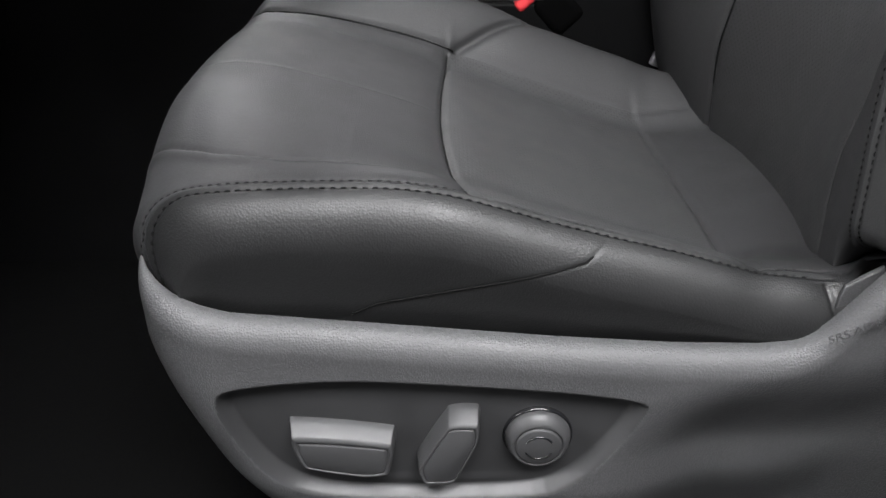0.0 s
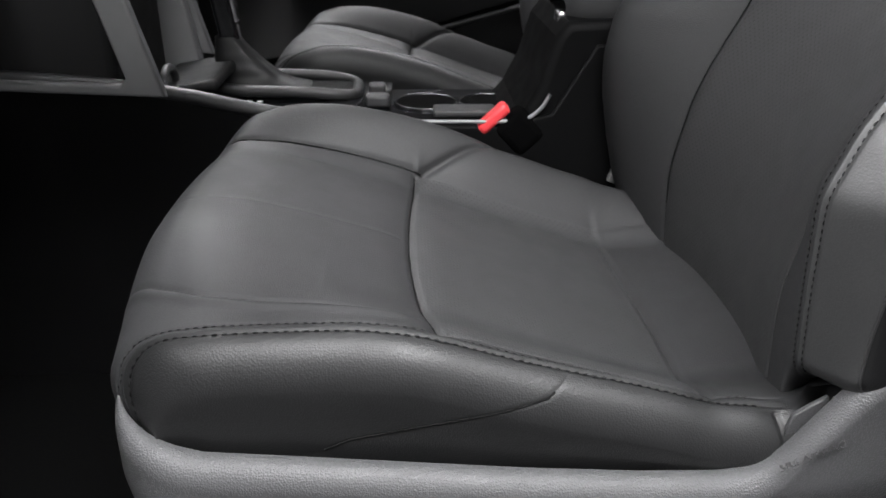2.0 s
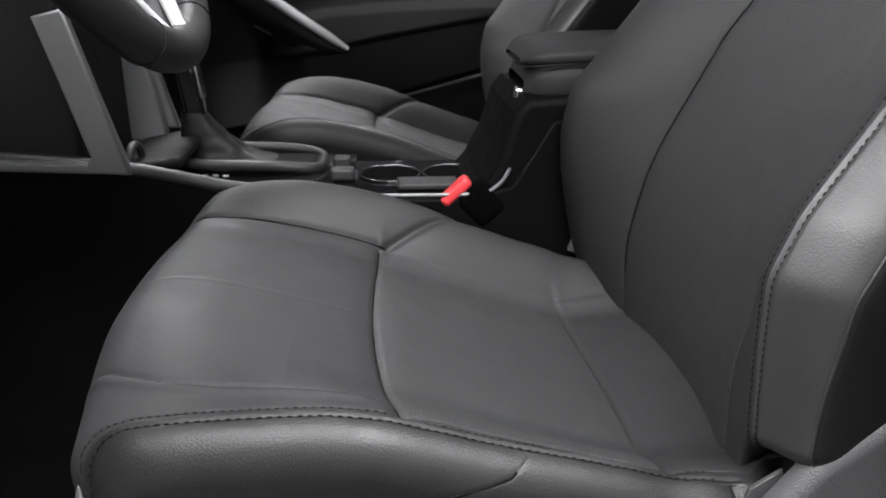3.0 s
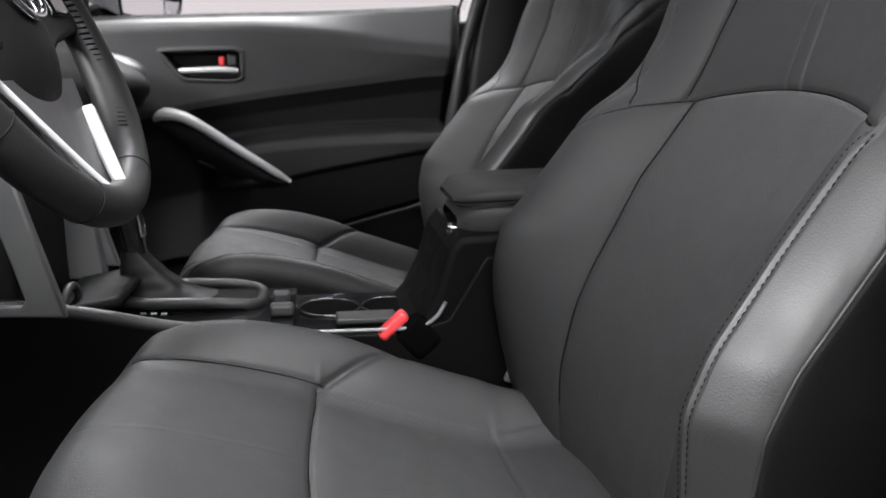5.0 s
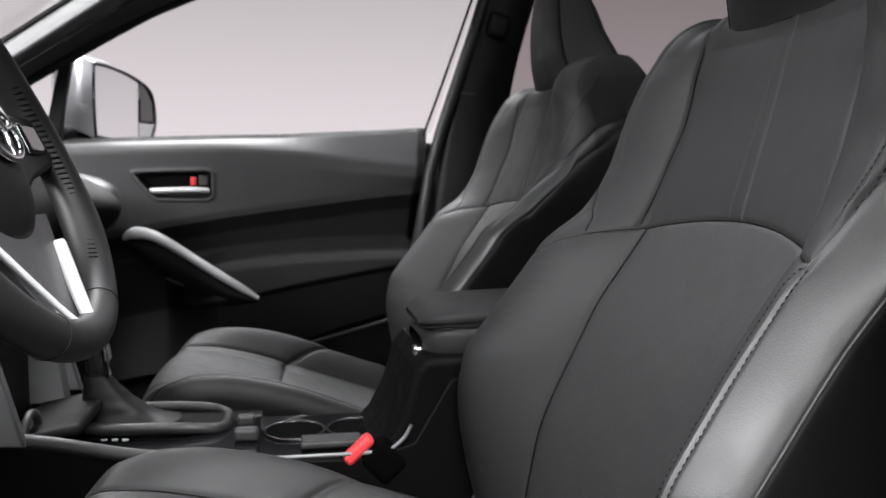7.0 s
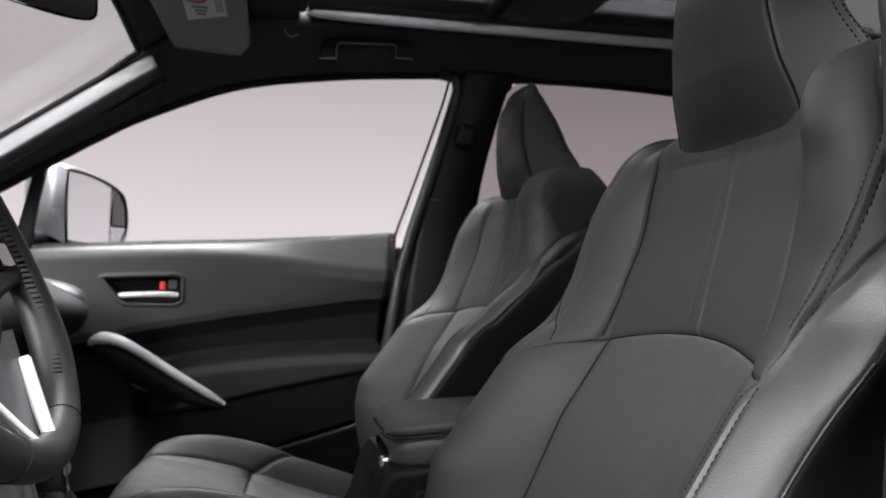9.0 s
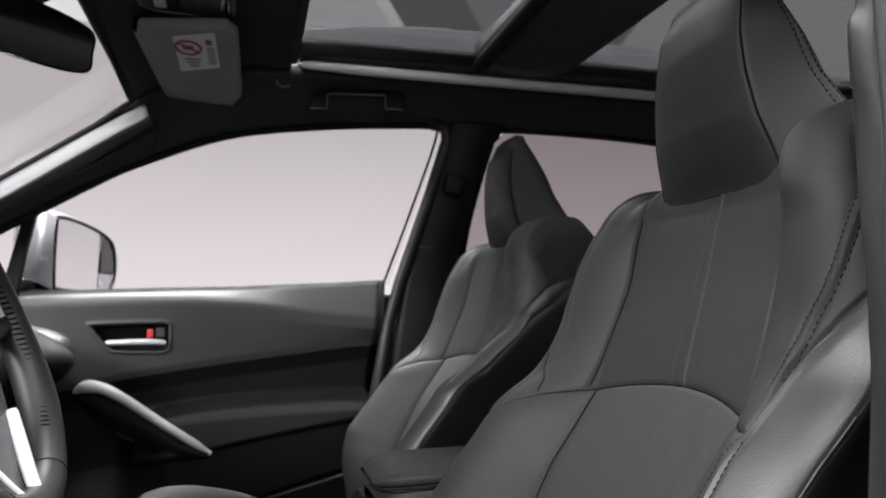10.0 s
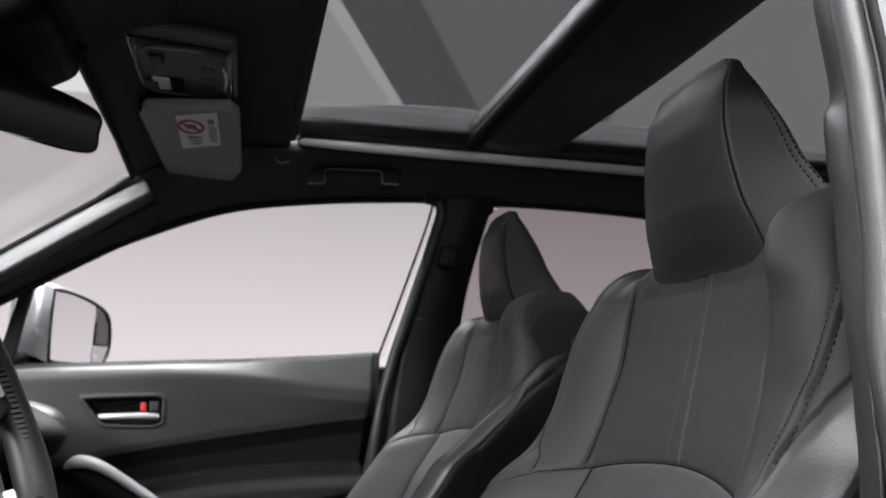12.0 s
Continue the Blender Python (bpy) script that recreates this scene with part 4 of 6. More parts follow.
slab("studio_ceiling", (24, 24, 0.1), (0, 0, 4.75), STUDIO_PAINT, "dark grey studio ceiling", "ceiling")
# Made-up glowing panels give the tones that show through the roof glass.
for nm, out, mt, lb in (("front", [(-4, 8.9), (-4, 4.6), (-0.9, 4.6), (-0.9, 8.9)], CEILING_MID, "mid grey glowing stand-in panel"), ("pale", [(-0.9, 8.9), (-0.9, 4.6), (0.01, 4.6), (1.90, 8.9)], CEILING_PALE, "pale glowing stand-in panel"), ("stripe", [(0.01, 4.6), (0.19, 4.6), (2.05, 8.9), (1.90, 8.9)], CEILING_STRIPE, "bright glowing stand-in strip"),
                        ("dim", [(0.19, 4.6), (0.89, 4.6), (3.09, 8.9), (2.05, 8.9)], CEILING_DIM, "dim glowing stand-in panel"), ("mid", [(0.89, 4.6), (3.6, 4.6), (4.35, 8.9), (3.09, 8.9)], CEILING_MID, "mid grey glowing stand-in panel"),
                        ("strut", [(3.6, 4.6), (3.85, 4.6), (4.65, 8.9), (4.35, 8.9)], CEILING_DIM, "dim glowing stand-in strut"), ("rear", [(3.85, 4.6), (8.5, 4.6), (8.5, 8.9), (4.65, 8.9)], CEILING_REAR, "pale grey glowing stand-in panel")):
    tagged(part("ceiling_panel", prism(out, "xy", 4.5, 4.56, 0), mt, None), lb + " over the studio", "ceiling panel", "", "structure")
slab("ground", (24, 24, 0.1), (0, 0, -0.05), STUDIO_PAINT, "smooth dark painted studio floor under the car", "floor")
slab("backdrop", (24, 0.1, 9), (0, 9.0, 4.5), BACKDROP, "pale pinkish grey glowing studio backdrop", "backdrop")
slab("wall_south", (24, 0.1, 7), (0, -9.0, 3.5), STUDIO_PAINT, "plain dark grey studio wall", "wall")
slab("wall_front", (0.1, 18, 7), (-9.0, 0, 3.5), STUDIO_PAINT, "plain dark studio wall ahead of the car", "wall")
slab("wall_rear", (0.1, 18, 7), (11.9, 0, 3.5), STUDIO_PAINT, "plain dark grey studio wall", "wall")

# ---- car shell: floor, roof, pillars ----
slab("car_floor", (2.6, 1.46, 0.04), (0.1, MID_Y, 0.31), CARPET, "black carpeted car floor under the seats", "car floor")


def sheet_between(a, b, thick, n=30, m=8, push_dir=(0, 1, 0), bulge=0.0):
    """Solid band between two curves."""
    A, B = curve(a, n), curve(b, n)
    t = np.linspace(0, 1, m)
    V = A[:, None] * (1 - t)[None, :, None] + B[:, None] * t[None, :, None]
    p = np.array(push_dir, float)
    V = V + p * (bulge * np.sin(np.pi * t))[None, :, None]
    W = V + p * thick
    f1 = grid_faces(n, m)
    verts = np.vstack([V.reshape(-1, 3), W.reshape(-1, 3)])
    k = n * m
    faces = [tuple(q) for q in f1[:, ::-1]] + [tuple(q + k) for q in f1]
    ring = [i * m for i in range(n)] + [(n - 1) * m + j for j in range(1, m)] + [i * m + m - 1 for i in range(n - 2, -1, -1)] + list(range(m - 2, 0, -1))
    for a_, b_ in zip(ring, ring[1:] + ring[:1]):
        faces.append((a_, b_, b_ + k, a_ + k))
    return make_mesh("band", verts, faces)


# roof: cloth lining round the glass opening
roof = tagged(new("ceiling"), "black cloth roof lining round a panoramic glass roof", "ceiling", "", "structure")


def roof_lining():
    me = bmesh.new()
    for size, at in (((0.325, 1.24, 0.03), (-0.078, MID_Y, 1.535)), ((1.9, 0.20, 0.03), (1.05, 0.80, 1.5445)), ((1.9, 0.20, 0.03), (1.05, -0.39, 1.5445))):
        b = rbox(size, at, 0.008)
        tmp = bpy.data.meshes.new("tmp")
        b.to_mesh(tmp)
        b.free()
        me.from_mesh(tmp)
        bpy.data.meshes.remove(tmp)
    return me


part("lining", roof_lining(), HEADLINER, roof)
part("front_lip", tube([(0.085, y, 1.522) for y in np.linspace(-0.30, 0.70, 12)], 0.010, 10), HEADLINER, roof)
part("cross_beam", sheet_between([(0.455, -0.29, 1.540), (0.455, MID_Y, 1.530), (0.455, 0.695, 1.540)], [(0.665, -0.29, 1.540), (0.665, MID_Y, 1.530), (0.665, 0.695, 1.540)], 0.04, 20, 12, (0, 0, 1), -0.016), PILLAR, roof, "dark cross beam between the glass panes")
part("shade_housing", tube([(0.462, y, 1.532) for y in np.linspace(-0.28, 0.68, 10)], 0.016, 10), RUBBER, roof)
for sg, y0 in ((1, 0.735), (-1, -0.325)):
    part("rail", sheet_between([(0.094, y0 - 0.018 * sg, 1.5195), (0.15, y0 - 0.017 * sg, 1.529), (0.5, y0 - 0.006 * sg, 1.531), (1.5, y0 + 0.014 * sg, 1.531)], [(0.094, y0 - 0.017 * sg, 1.5180), (0.15, y0 - 0.012 * sg, 1.512), (0.5, y0 - 0.001 * sg, 1.510), (1.5, y0 + 0.019 * sg, 1.510)], 0.006, 30, 6, (0, sg, 0), -0.001), ROOF_RAIL, roof, "satin silver roof glass rail")
    part("glass_channel", sheet_between([(0.095, y0 - 0.075 * sg, 1.545), (1.5, y0 - 0.055 * sg, 1.552)], [(0.095, y0 - 0.012 * sg, 1.532), (1.5, y0 + 0.015 * sg, 1.538)], 0.008, 16, 6, (0, 0, 1)), PILLAR, roof)
for x0, x1 in ((0.09, 0.47), (0.65, 1.5)):
    g = tagged(part("roof_window", rbox((x1 - x0, 1.06, 0.006), ((x0 + x1) / 2, MID_Y, 1.566), 0), GLASS_ROOF, None), "dark tinted panoramic roof glass pane", "window", "roof panes", "structure")


# passenger side structure
def far_y(z):
    return 0.965 - 0.22 * max(0.0, z - 1.09)


def on_far(pts, off=0.0):
    return [(x, far_y(z) + off, z) for x, z in pts]


side = tagged(new("wall_passenger_side"), "dark trimmed body side with door and rear window openings", "car body side", "", "structure")
part("roof_rail", sheet_between(on_far([(-0.30, 1.300), (-0.227, 1.336), (-0.13, 1.378), (-0.043, 1.406), (0.154, 1.437), (0.36, 1.450), (0.42, 1.452), (0.60, 1.456), (1.0, 1.446), (1.5, 1.40)]),
                                [(-0.34, 0.86, 1.36), (-0.25, 0.82, 1.43), (-0.14, 0.78, 1.48), (-0.04, 0.765, 1.505), (0.154, 0.755, 1.515), (0.36, 0.760, 1.519), (0.42, 0.760, 1.519), (0.60, 0.765, 1.520), (1.0, 0.775, 1.520), (1.5, 0.79, 1.515)], 0.05, 60, 10, (0, 0.6, 0.5), 0.012), HEADLINER, side, "black lining along the roof edge")
part("centre_pillar", sheet_between(on_far([(0.330, 0.85), (0.340, 0.95), (0.362, 1.093), (0.405, 1.25), (0.440, 1.40), (0.452, 1.462)], -0.018),
                                    on_far([(0.50, 0.85), (0.495, 0.95), (0.492, 1.10), (0.512, 1.25), (0.545, 1.40), (0.585, 1.462)], -0.018), 0.07, 40, 10, (0, 1, 0), -0.012), DOOR_DARK, side, "dark plastic centre pillar trim")
part("door_seal", tube(on_far([(0.29, 0.80), (0.325, 1.0), (0.352, 1.10), (0.412, 1.30), (0.444, 1.42), (0.436, 1.447), (0.40, 1.4555)], -0.012), 0.014, 12, up=(0, 1, 0)), DOOR_ARM, side, "dark rubber door seal")
part("window_channel", tube(on_far(list(map(tuple, curve([(0.310, 1.08), (0.357, 1.22), (0.402, 1.36), (0.419, 1.420), (0.424, 1.450)], 30))), 0.0), 0.003, 8, up=(0, 1, 0)), RUBBER, side, "thin black window channel")
part("window_frame", tube(on_far(list(map(tuple, curve([(-0.56, 1.150), (-0.485, 1.194), (-0.424, 1.229), (-0.323, 1.287), (-0.227, 1.336), (-0.043, 1.405), (0.154, 1.436), (0.33, 1.450), (0.405, 1.453), (0.430, 1.446)], 50))), 0.0), 0.009, 8, up=(0, 1, 0)), RUBBER, side, "black window surround")
part("rear_window_frame", tube(on_far(list(map(tuple, curve([(0.492, 1.10), (0.512, 1.25), (0.548, 1.40), (0.565, 1.437), (0.61, 1.455), (0.98, 1.446), (1.4, 1.40)], 50))), 0.0), 0.008, 8, up=(0, 1, 0)), RUBBER, side, "black window surround")
part("rear_door_panel", rbox((1.10, 0.06, 0.66), (1.02, 0.985, 0.77), 0.02), DOOR_DARK, side, "black rear door trim")
part("outer_skin", rbox((2.6, 0.03, 0.76), (0.30, 1.045, 0.69), 0.01), RUBBER, side, "door outer skin")
part("belt_guide", rbox((0.050, 0.030, 0.056), (0.462, 0.885, 1.318), 0.014, (0, 14, 0), 4), DOOR_DARK, side, "black seat belt guide")
part("pillar_step", rbox((0.050, 0.010, 0.004), (0.412, 0.925, 1.1760), 0.0015, (0, 2, 0)), SMOOTH_PLASTIC, side, "parting line of the pillar trim")


def pane(name, outline, y_off, mat, label):
    bm = prism(outline, "xz", 0, 0.004, 0)
    for v in bm.verts:
        v.co.y = far_y(v.co.z) + y_off + v.co.y
    ob = tagged(part(name, bm, mat, None), label, "window", "", "structure")
    ob.visible_shadow = False
    return ob


pane("window_1", [(-0.52, 1.055), (0.0, 1.07), (0.33, 1.09), (0.435, 1.43), (0.40, 1.454), (0.15, 1.44), (-0.05, 1.41), (-0.23, 1.34), (-0.38, 1.26), (-0.52, 1.18)], 0.012, GLASS_CLEAR, "clear passenger door window glass")
pane("window_2", [(0.49, 1.08), (1.5, 1.08), (1.5, 1.41), (1.0, 1.45), (0.60, 1.46), (0.55, 1.42)], 0.012, GLASS_TINT, "dark tinted rear door window glass")

# windscreen pillar on the passenger side, and the screen
front = tagged(new("wall_front_screen"), "windscreen pillar and header round the front glass", "windscreen frame", "", "structure")
edge_out = [(-0.80, 0.93, 1.075), (-0.476, 0.875, 1.280), (-0.30, 0.84, 1.390), (-0.205, 0.815, 1.445)]
edge_in = [(x + 0.016, y - 0.056, z - 0.039) for x, y, z in edge_out]
# paler plastic than the trim below: light on the upper face painted in
part("pillar_face", sheet_between(edge_out, edge_in, 0.012, 30, 6, (0.1, 0.5, -0.6), -0.006), PILLAR_LIGHT, front, "upper face of the pillar trim, its light painted pale")
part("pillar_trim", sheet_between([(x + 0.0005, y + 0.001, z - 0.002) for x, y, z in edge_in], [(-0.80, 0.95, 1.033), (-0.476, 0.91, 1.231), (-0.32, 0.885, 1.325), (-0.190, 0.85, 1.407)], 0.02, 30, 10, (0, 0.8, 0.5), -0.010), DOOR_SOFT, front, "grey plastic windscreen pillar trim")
part("pillar_seal", sheet_between([(-0.80, 0.955, 1.030), (-0.476, 0.913, 1.228), (-0.32, 0.888, 1.322), (-0.18, 0.855, 1.402)], [(-0.80, 0.975, 1.010), (-0.476, 0.945, 1.200), (-0.34, 0.92, 1.280), (-0.20, 0.90, 1.352)], 0.03, 30, 8, (0, 0.8, 0.5), 0.0), PILLAR, front, "dark pillar edge by the door seal")
part("header", sheet_between([(-0.225, -0.45, 1.425), (-0.235, MID_Y, 1.475), (-0.225, 0.84, 1.445)], [(-0.10, -0.45, 1.515), (-0.10, MID_Y, 1.52), (-0.10, 0.80, 1.515)], 0.03, 24, 8, (-0.4, 0, 0.6), 0.0), HEADLINER, front, "black lining above the windscreen")
part("glass_edge", tube([(-0.80, 0.93, 1.083), (-0.476, 0.875, 1.288), (-0.30, 0.84, 1.398), (-0.228, 0.80, 1.442), (-0.232, 0.60, 1.462), (-0.236, MID_Y, 1.470), (-0.232, -0.4, 1.44)], 0.006, 8), RUBBER, front, "black glass edge band")
ws = make_mesh("screen", [(-0.23, -0.5, 1.455), (-0.23, 0.86, 1.455), (-0.95, 0.98, 1.0), (-0.95, -0.6, 1.0), (-0.234, -0.5, 1.461), (-0.234, 0.86, 1.461), (-0.954, 0.98, 1.006), (-0.954, -0.6, 1.006)],
               [(0, 1, 2, 3), (7, 6, 5, 4), (0, 4, 5, 1), (1, 5, 6, 2), (2, 6, 7, 3), (3, 7, 4, 0)], False)
w3 = tagged(part("window_3", ws, GLASS_CLEAR, None), "clear windscreen glass", "windscreen", "", "structure")
w3.visible_shadow = False


# ---- passenger door ----
def passenger_door():
    door = tagged(new("door_passenger"), "dark grey closed passenger door with silver pull handle", "car door", "", "structure")
    n, m = 300, 420
    xs = np.linspace(-0.62, 0.325, n)
    belt = smooth_interp(xs, [-0.62, -0.45, -0.40, -0.12, -0.028, 0.235, 0.292, 0.33], [1.055, 1.064, 1.068, 1.079, 1.0815, 1.096, 1.101, 1.104], 0.03)
    crest = smooth_interp(xs, [-0.62, -0.43, -0.28, -0.12, 0.047, 0.134, 0.33], [1.022, 1.034, 1.0404, 1.0438, 1.0380, 1.030, 1.015], 0.03)
    low = smooth_interp(xs, [-0.62, -0.30, -0.255, -0.16, -0.036, 0.236, 0.33], [0.81, 0.868, 0.8785, 0.8945, 0.9124, 0.9465, 0.955], 0.03)
    arm = smooth_interp(xs, [-0.62, -0.155, -0.067, 0.049, 0.22, 0.33], [0.76, 0.8055, 0.8171, 0.826, 0.8318, 0.832], 0.02)
    seam = smooth_interp(xs, [-0.62, -0.122, 0.008, 0.203, 0.33], [0.64, 0.7181, 0.7453, 0.7772, 0.797], 0.02)
    pocket = smooth_interp(xs, [-0.62, -0.10, 0.043, 0.1725, 0.33], [0.50, 0.585, 0.617, 0.651, 0.690], 0.02)
    zz = 0.36 + np.linspace(0, 1, m)[None, :] * (belt - 0.36)[:, None]
    y = np.zeros((n, m))
    soft = np.exp(-np.linspace(-2, 2, 9) ** 2)
    soft /= soft.sum()
    for i, x in enumerate(xs):
        k = float(sstep(-0.26, -0.14, x))
        flat = float(sstep(0.02, 0.20, x))
        knots = [(0.36, 0.950), (pocket[i] - 0.020, 0.955), (pocket[i], 0.950), (pocket[i] + 0.004, 0.932), (seam[i] - 0.004, 0.985 - 0.062 * k), (seam[i], 0.986 - 0.068 * k), (seam[i] + 0.004, 0.986 - 0.074 * k), (arm[i] - 0.024, 0.987 - 0.076 * k),
                 (arm[i] - 0.006, 0.988 - 0.068 * k), (arm[i] + 0.003, 0.988 - 0.040 * k), (arm[i] + 0.010, 0.988 - 0.008 * k), (arm[i] + 0.020, 0.989), (low[i] - 0.034, 0.986), (low[i] - 0.010, 0.976), (low[i] + 0.012, 0.965), (low[i] + 0.012 + 0.4 * (crest[i] - 0.042 - low[i]), 0.9575),
                 (crest[i] - 0.030, 0.9465), (crest[i] - 0.004, 0.9420 + 0.002 * flat), (crest[i] + 0.004, 0.9425 + 0.004 * flat), (crest[i] + 0.016, 0.952), (belt[i] - 0.008, 0.972), (belt[i], 0.992)]
        p = np.interp(zz[i], [q[0] for q in knots], [q[1] for q in knots])
        y[i] = np.convolve(np.pad(p, 4, mode="edge"), soft, "valid")
    x = xs[:, None] + 0 * zz
    y = y + 0.035 * sstep(0.300, 0.325, x)
    xx = x + 0.10 * (zz - 1.093) * sstep(-0.1, 0.3, x)
    bez = [tuple(q) for q in curve(rounded([(-0.3204, 0.9991), (-0.1660, 1.0050), (-0.1480, 0.996), (-0.1500, 0.9420), (-0.1684, 0.9325), (-0.2722, 0.9345), (-0.3043, 0.9700)], 0.14), 80, True)]
    sd = round_poly_sd(xx, zz, bez)
    y = y - 0.0045 * np.exp(-((sd + 0.003) / 0.0035) ** 2) + 0.034 * sstep(-0.006, -0.013, sd)
    V = np.stack([xx, y, zz], -1)
    zm, xm = mid(zz), mid(xx)

    def col(a):
        return mid(np.repeat(a[:, None], m, 1))

    reg = np.where(zm > col(low) - 0.002, 0, np.where((zm > col(seam)) & (zm < col(arm) + 0.014) & (xm > -0.22), 1, 2))
    reg[mid(sd) < -0.007] = 3
    # added black edge: keeps the pad's top from glaring, no real seal
    reg[col(belt) - zm < 0.010] = 4
    made = split_grid(V, reg)
    part("upper_pad", made[0], DOOR_SOFT, door, "soft dark grey vinyl upper pad")
    part("armrest", made[1], DOOR_REST, door, "padded armrest")
    part("lower_panel", made[2], DOOR_DARK, door, "black plastic lower panel")
    part("belt_dark_edge", made[4], RUBBER, door, "black edge added against glare on the pad's top")
    part("handle_cup", made[3], DOOR_DARK, door, "black recess behind the handle")
    lever = curve([(-0.288, 0.966, 0.9560), (-0.24, 0.952, 0.9580), (-0.195, 0.947, 0.9590), (-0.160, 0.952, 0.9570)], 24)
    # pale satin instead of chrome: the bright reflection is in the colour
    part("inner_handle", tube(lever, np.interp(np.linspace(0, 1, 24), [0, 0.1, 0.6, 0.95, 1], [0.006, 0.0075, 0.0085, 0.0075, 0.005]), 12, flat=0.8), RAIL, door, "chrome inner door handle, bright reflection in its colour")
    part("lock_button", rbox((0.013, 0.016, 0.020), (-0.194, 0.968, 0.9765), 0.004), RED, door, "red lock indicator")
    part("lock_tab", rbox((0.022, 0.014, 0.026), (-0.172, 0.966, 0.979), 0.005), SMOOTH_PLASTIC, door, "dark lock tab")
    top = [(-0.337, 0.940, 0.8545), (-0.316, 0.928, 0.8665), (-0.285, 0.916, 0.8665), (-0.2425, 0.907, 0.8480), (-0.147, 0.902, 0.7850), (-0.0575, 0.912, 0.7255)]
    pull = curve(top, 50)
    part("pull_handle", tube(pull, np.interp(np.linspace(0, 1, 50), [0, 0.06, 0.25, 0.55, 0.93, 1], [0.003, 0.0075, 0.0135, 0.0115, 0.0085, 0.004]), 16, flat=0.85, up=(0, 1, 0)), RAIL, door, "satin silver diagonal pull handle")
    part("handle_base", sheet_between([(px, py + 0.010, pz - 0.006) for px, py, pz in top], [(-0.325, 0.955, 0.838), (-0.300, 0.945, 0.812), (-0.249, 0.932, 0.770), (-0.178, 0.925, 0.730), (-0.125, 0.924, 0.708), (-0.070, 0.928, 0.714)], 0.03, 40, 10, (0, 1, 0), -0.012), DASH_PLASTIC, door, "black handle base")
    part("window_switch", rbox((0.040, 0.020, 0.008), (-0.232, 0.930, 0.7615), 0.003, (0, 25, 0)), DASH_PLASTIC, door, "grey window switch on the handle base")
    part("pocket_edge", tube([(-0.08, 0.930, 0.590), (0.043, 0.928, 0.6185), (0.1725, 0.930, 0.6525), (0.26, 0.934, 0.676)], 0.005, 8), DOOR_ARM, door, "upper edge of the door pocket")
    part("quarter_bar", sheet_between([(-0.494, 0.962, 1.050), (-0.472, 0.955, 1.140), (-0.450, 0.945, 1.225)], [(-0.462, 0.962, 1.050), (-0.447, 0.955, 1.140), (-0.428, 0.945, 1.225)], 0.02, 12, 5, (0, 1, 0)), RUBBER, door, "black bar before the small fixed window")
    return door


passenger_door()


# ---- outside mirror ----
def door_mirror():
    mir = thing("door_mirror", "silver and black outside mirror beside the passenger window", "mirror", (-0.378, 1.17, 1.160))
    # outline of the glass opening, across and up
    out = curve([(-0.118, 0.056), (-0.102, 0.074), (0.0, 0.068), (0.085, 0.046), (0.112, 0.015), (0.116, -0.045), (0.085, -0.086), (0.0, -0.090), (-0.100, -0.088), (-0.118, -0.070)], 60, True)
    rings = []
    for t in np.linspace(0, 1, 18):
        sc = math.sqrt(max(0.0, 1 - (t * 0.98) ** 2.4))
        rings.append(np.column_stack([np.full(60, 0.012 - 0.135 * t), out[:, 0] * (0.1 + 0.9 * sc) * 1.03 - 0.006 * min(1, 6 * t), out[:, 1] * sc * 1.06 + 0.016 * min(1, 5 * t)]))
    part("housing", grid_mesh("housing", np.array(rings), True, True), PAINT, mir, "silver painted mirror housing")
    rim = np.column_stack([np.full(60, 0.013), out[:, 0], out[:, 1]])
    part("rim", tube(rim, 0.0036, 8, True, up=(1, 0, 0)), GLOSS_BLACK, mir, "black rim round the glass")
    part("back_plate", prism([(p[0], p[1]) for p in out], "yz", -0.004, 0.006, 0), GLOSS_BLACK, mir)
    part("mirror_glass", prism([(min(p[0] * 0.955, 0.050 + 0.05 * p[1]), p[1] * 0.94) for p in out], "yz", 0.007, 0.011, 0), MIRROR, mir, "mirror glass")
    # black end also stands for the dark reflection in the glass's outer part
    part("end_cover", prism([(0.054, 0.056), (0.082, 0.042), (0.106, 0.012), (0.110, -0.040), (0.050, -0.040)], "yz", 0.006, 0.014, 0.003), GLOSS_BLACK, mir, "gloss black housing end, also the glass's dark reflection")
    part("end_cap", prism([(0.050, -0.043), (0.110, -0.043), (0.083, -0.082), (0.048, -0.086)], "yz", 0.006, 0.014, 0.003), PAINT, mir, "silver lower corner of the housing")
    part("stalk", rbox((0.07, 0.20, 0.040), (-0.06, -0.13, -0.085), 0.012), GLOSS_BLACK, mir, "black mirror foot")
    part("lower_cover", rbox((0.10, 0.20, 0.03), (-0.055, 0.0, -0.092), 0.012), GLOSS_BLACK, mir, "black lower cover")
    for o in mir.children:
        o.data.transform(pose(0, 0, 0, 0, 0, -19) @ Matrix.Diagonal((1.1, 1.12, 1.0, 1)))
    return mir


door_mirror()


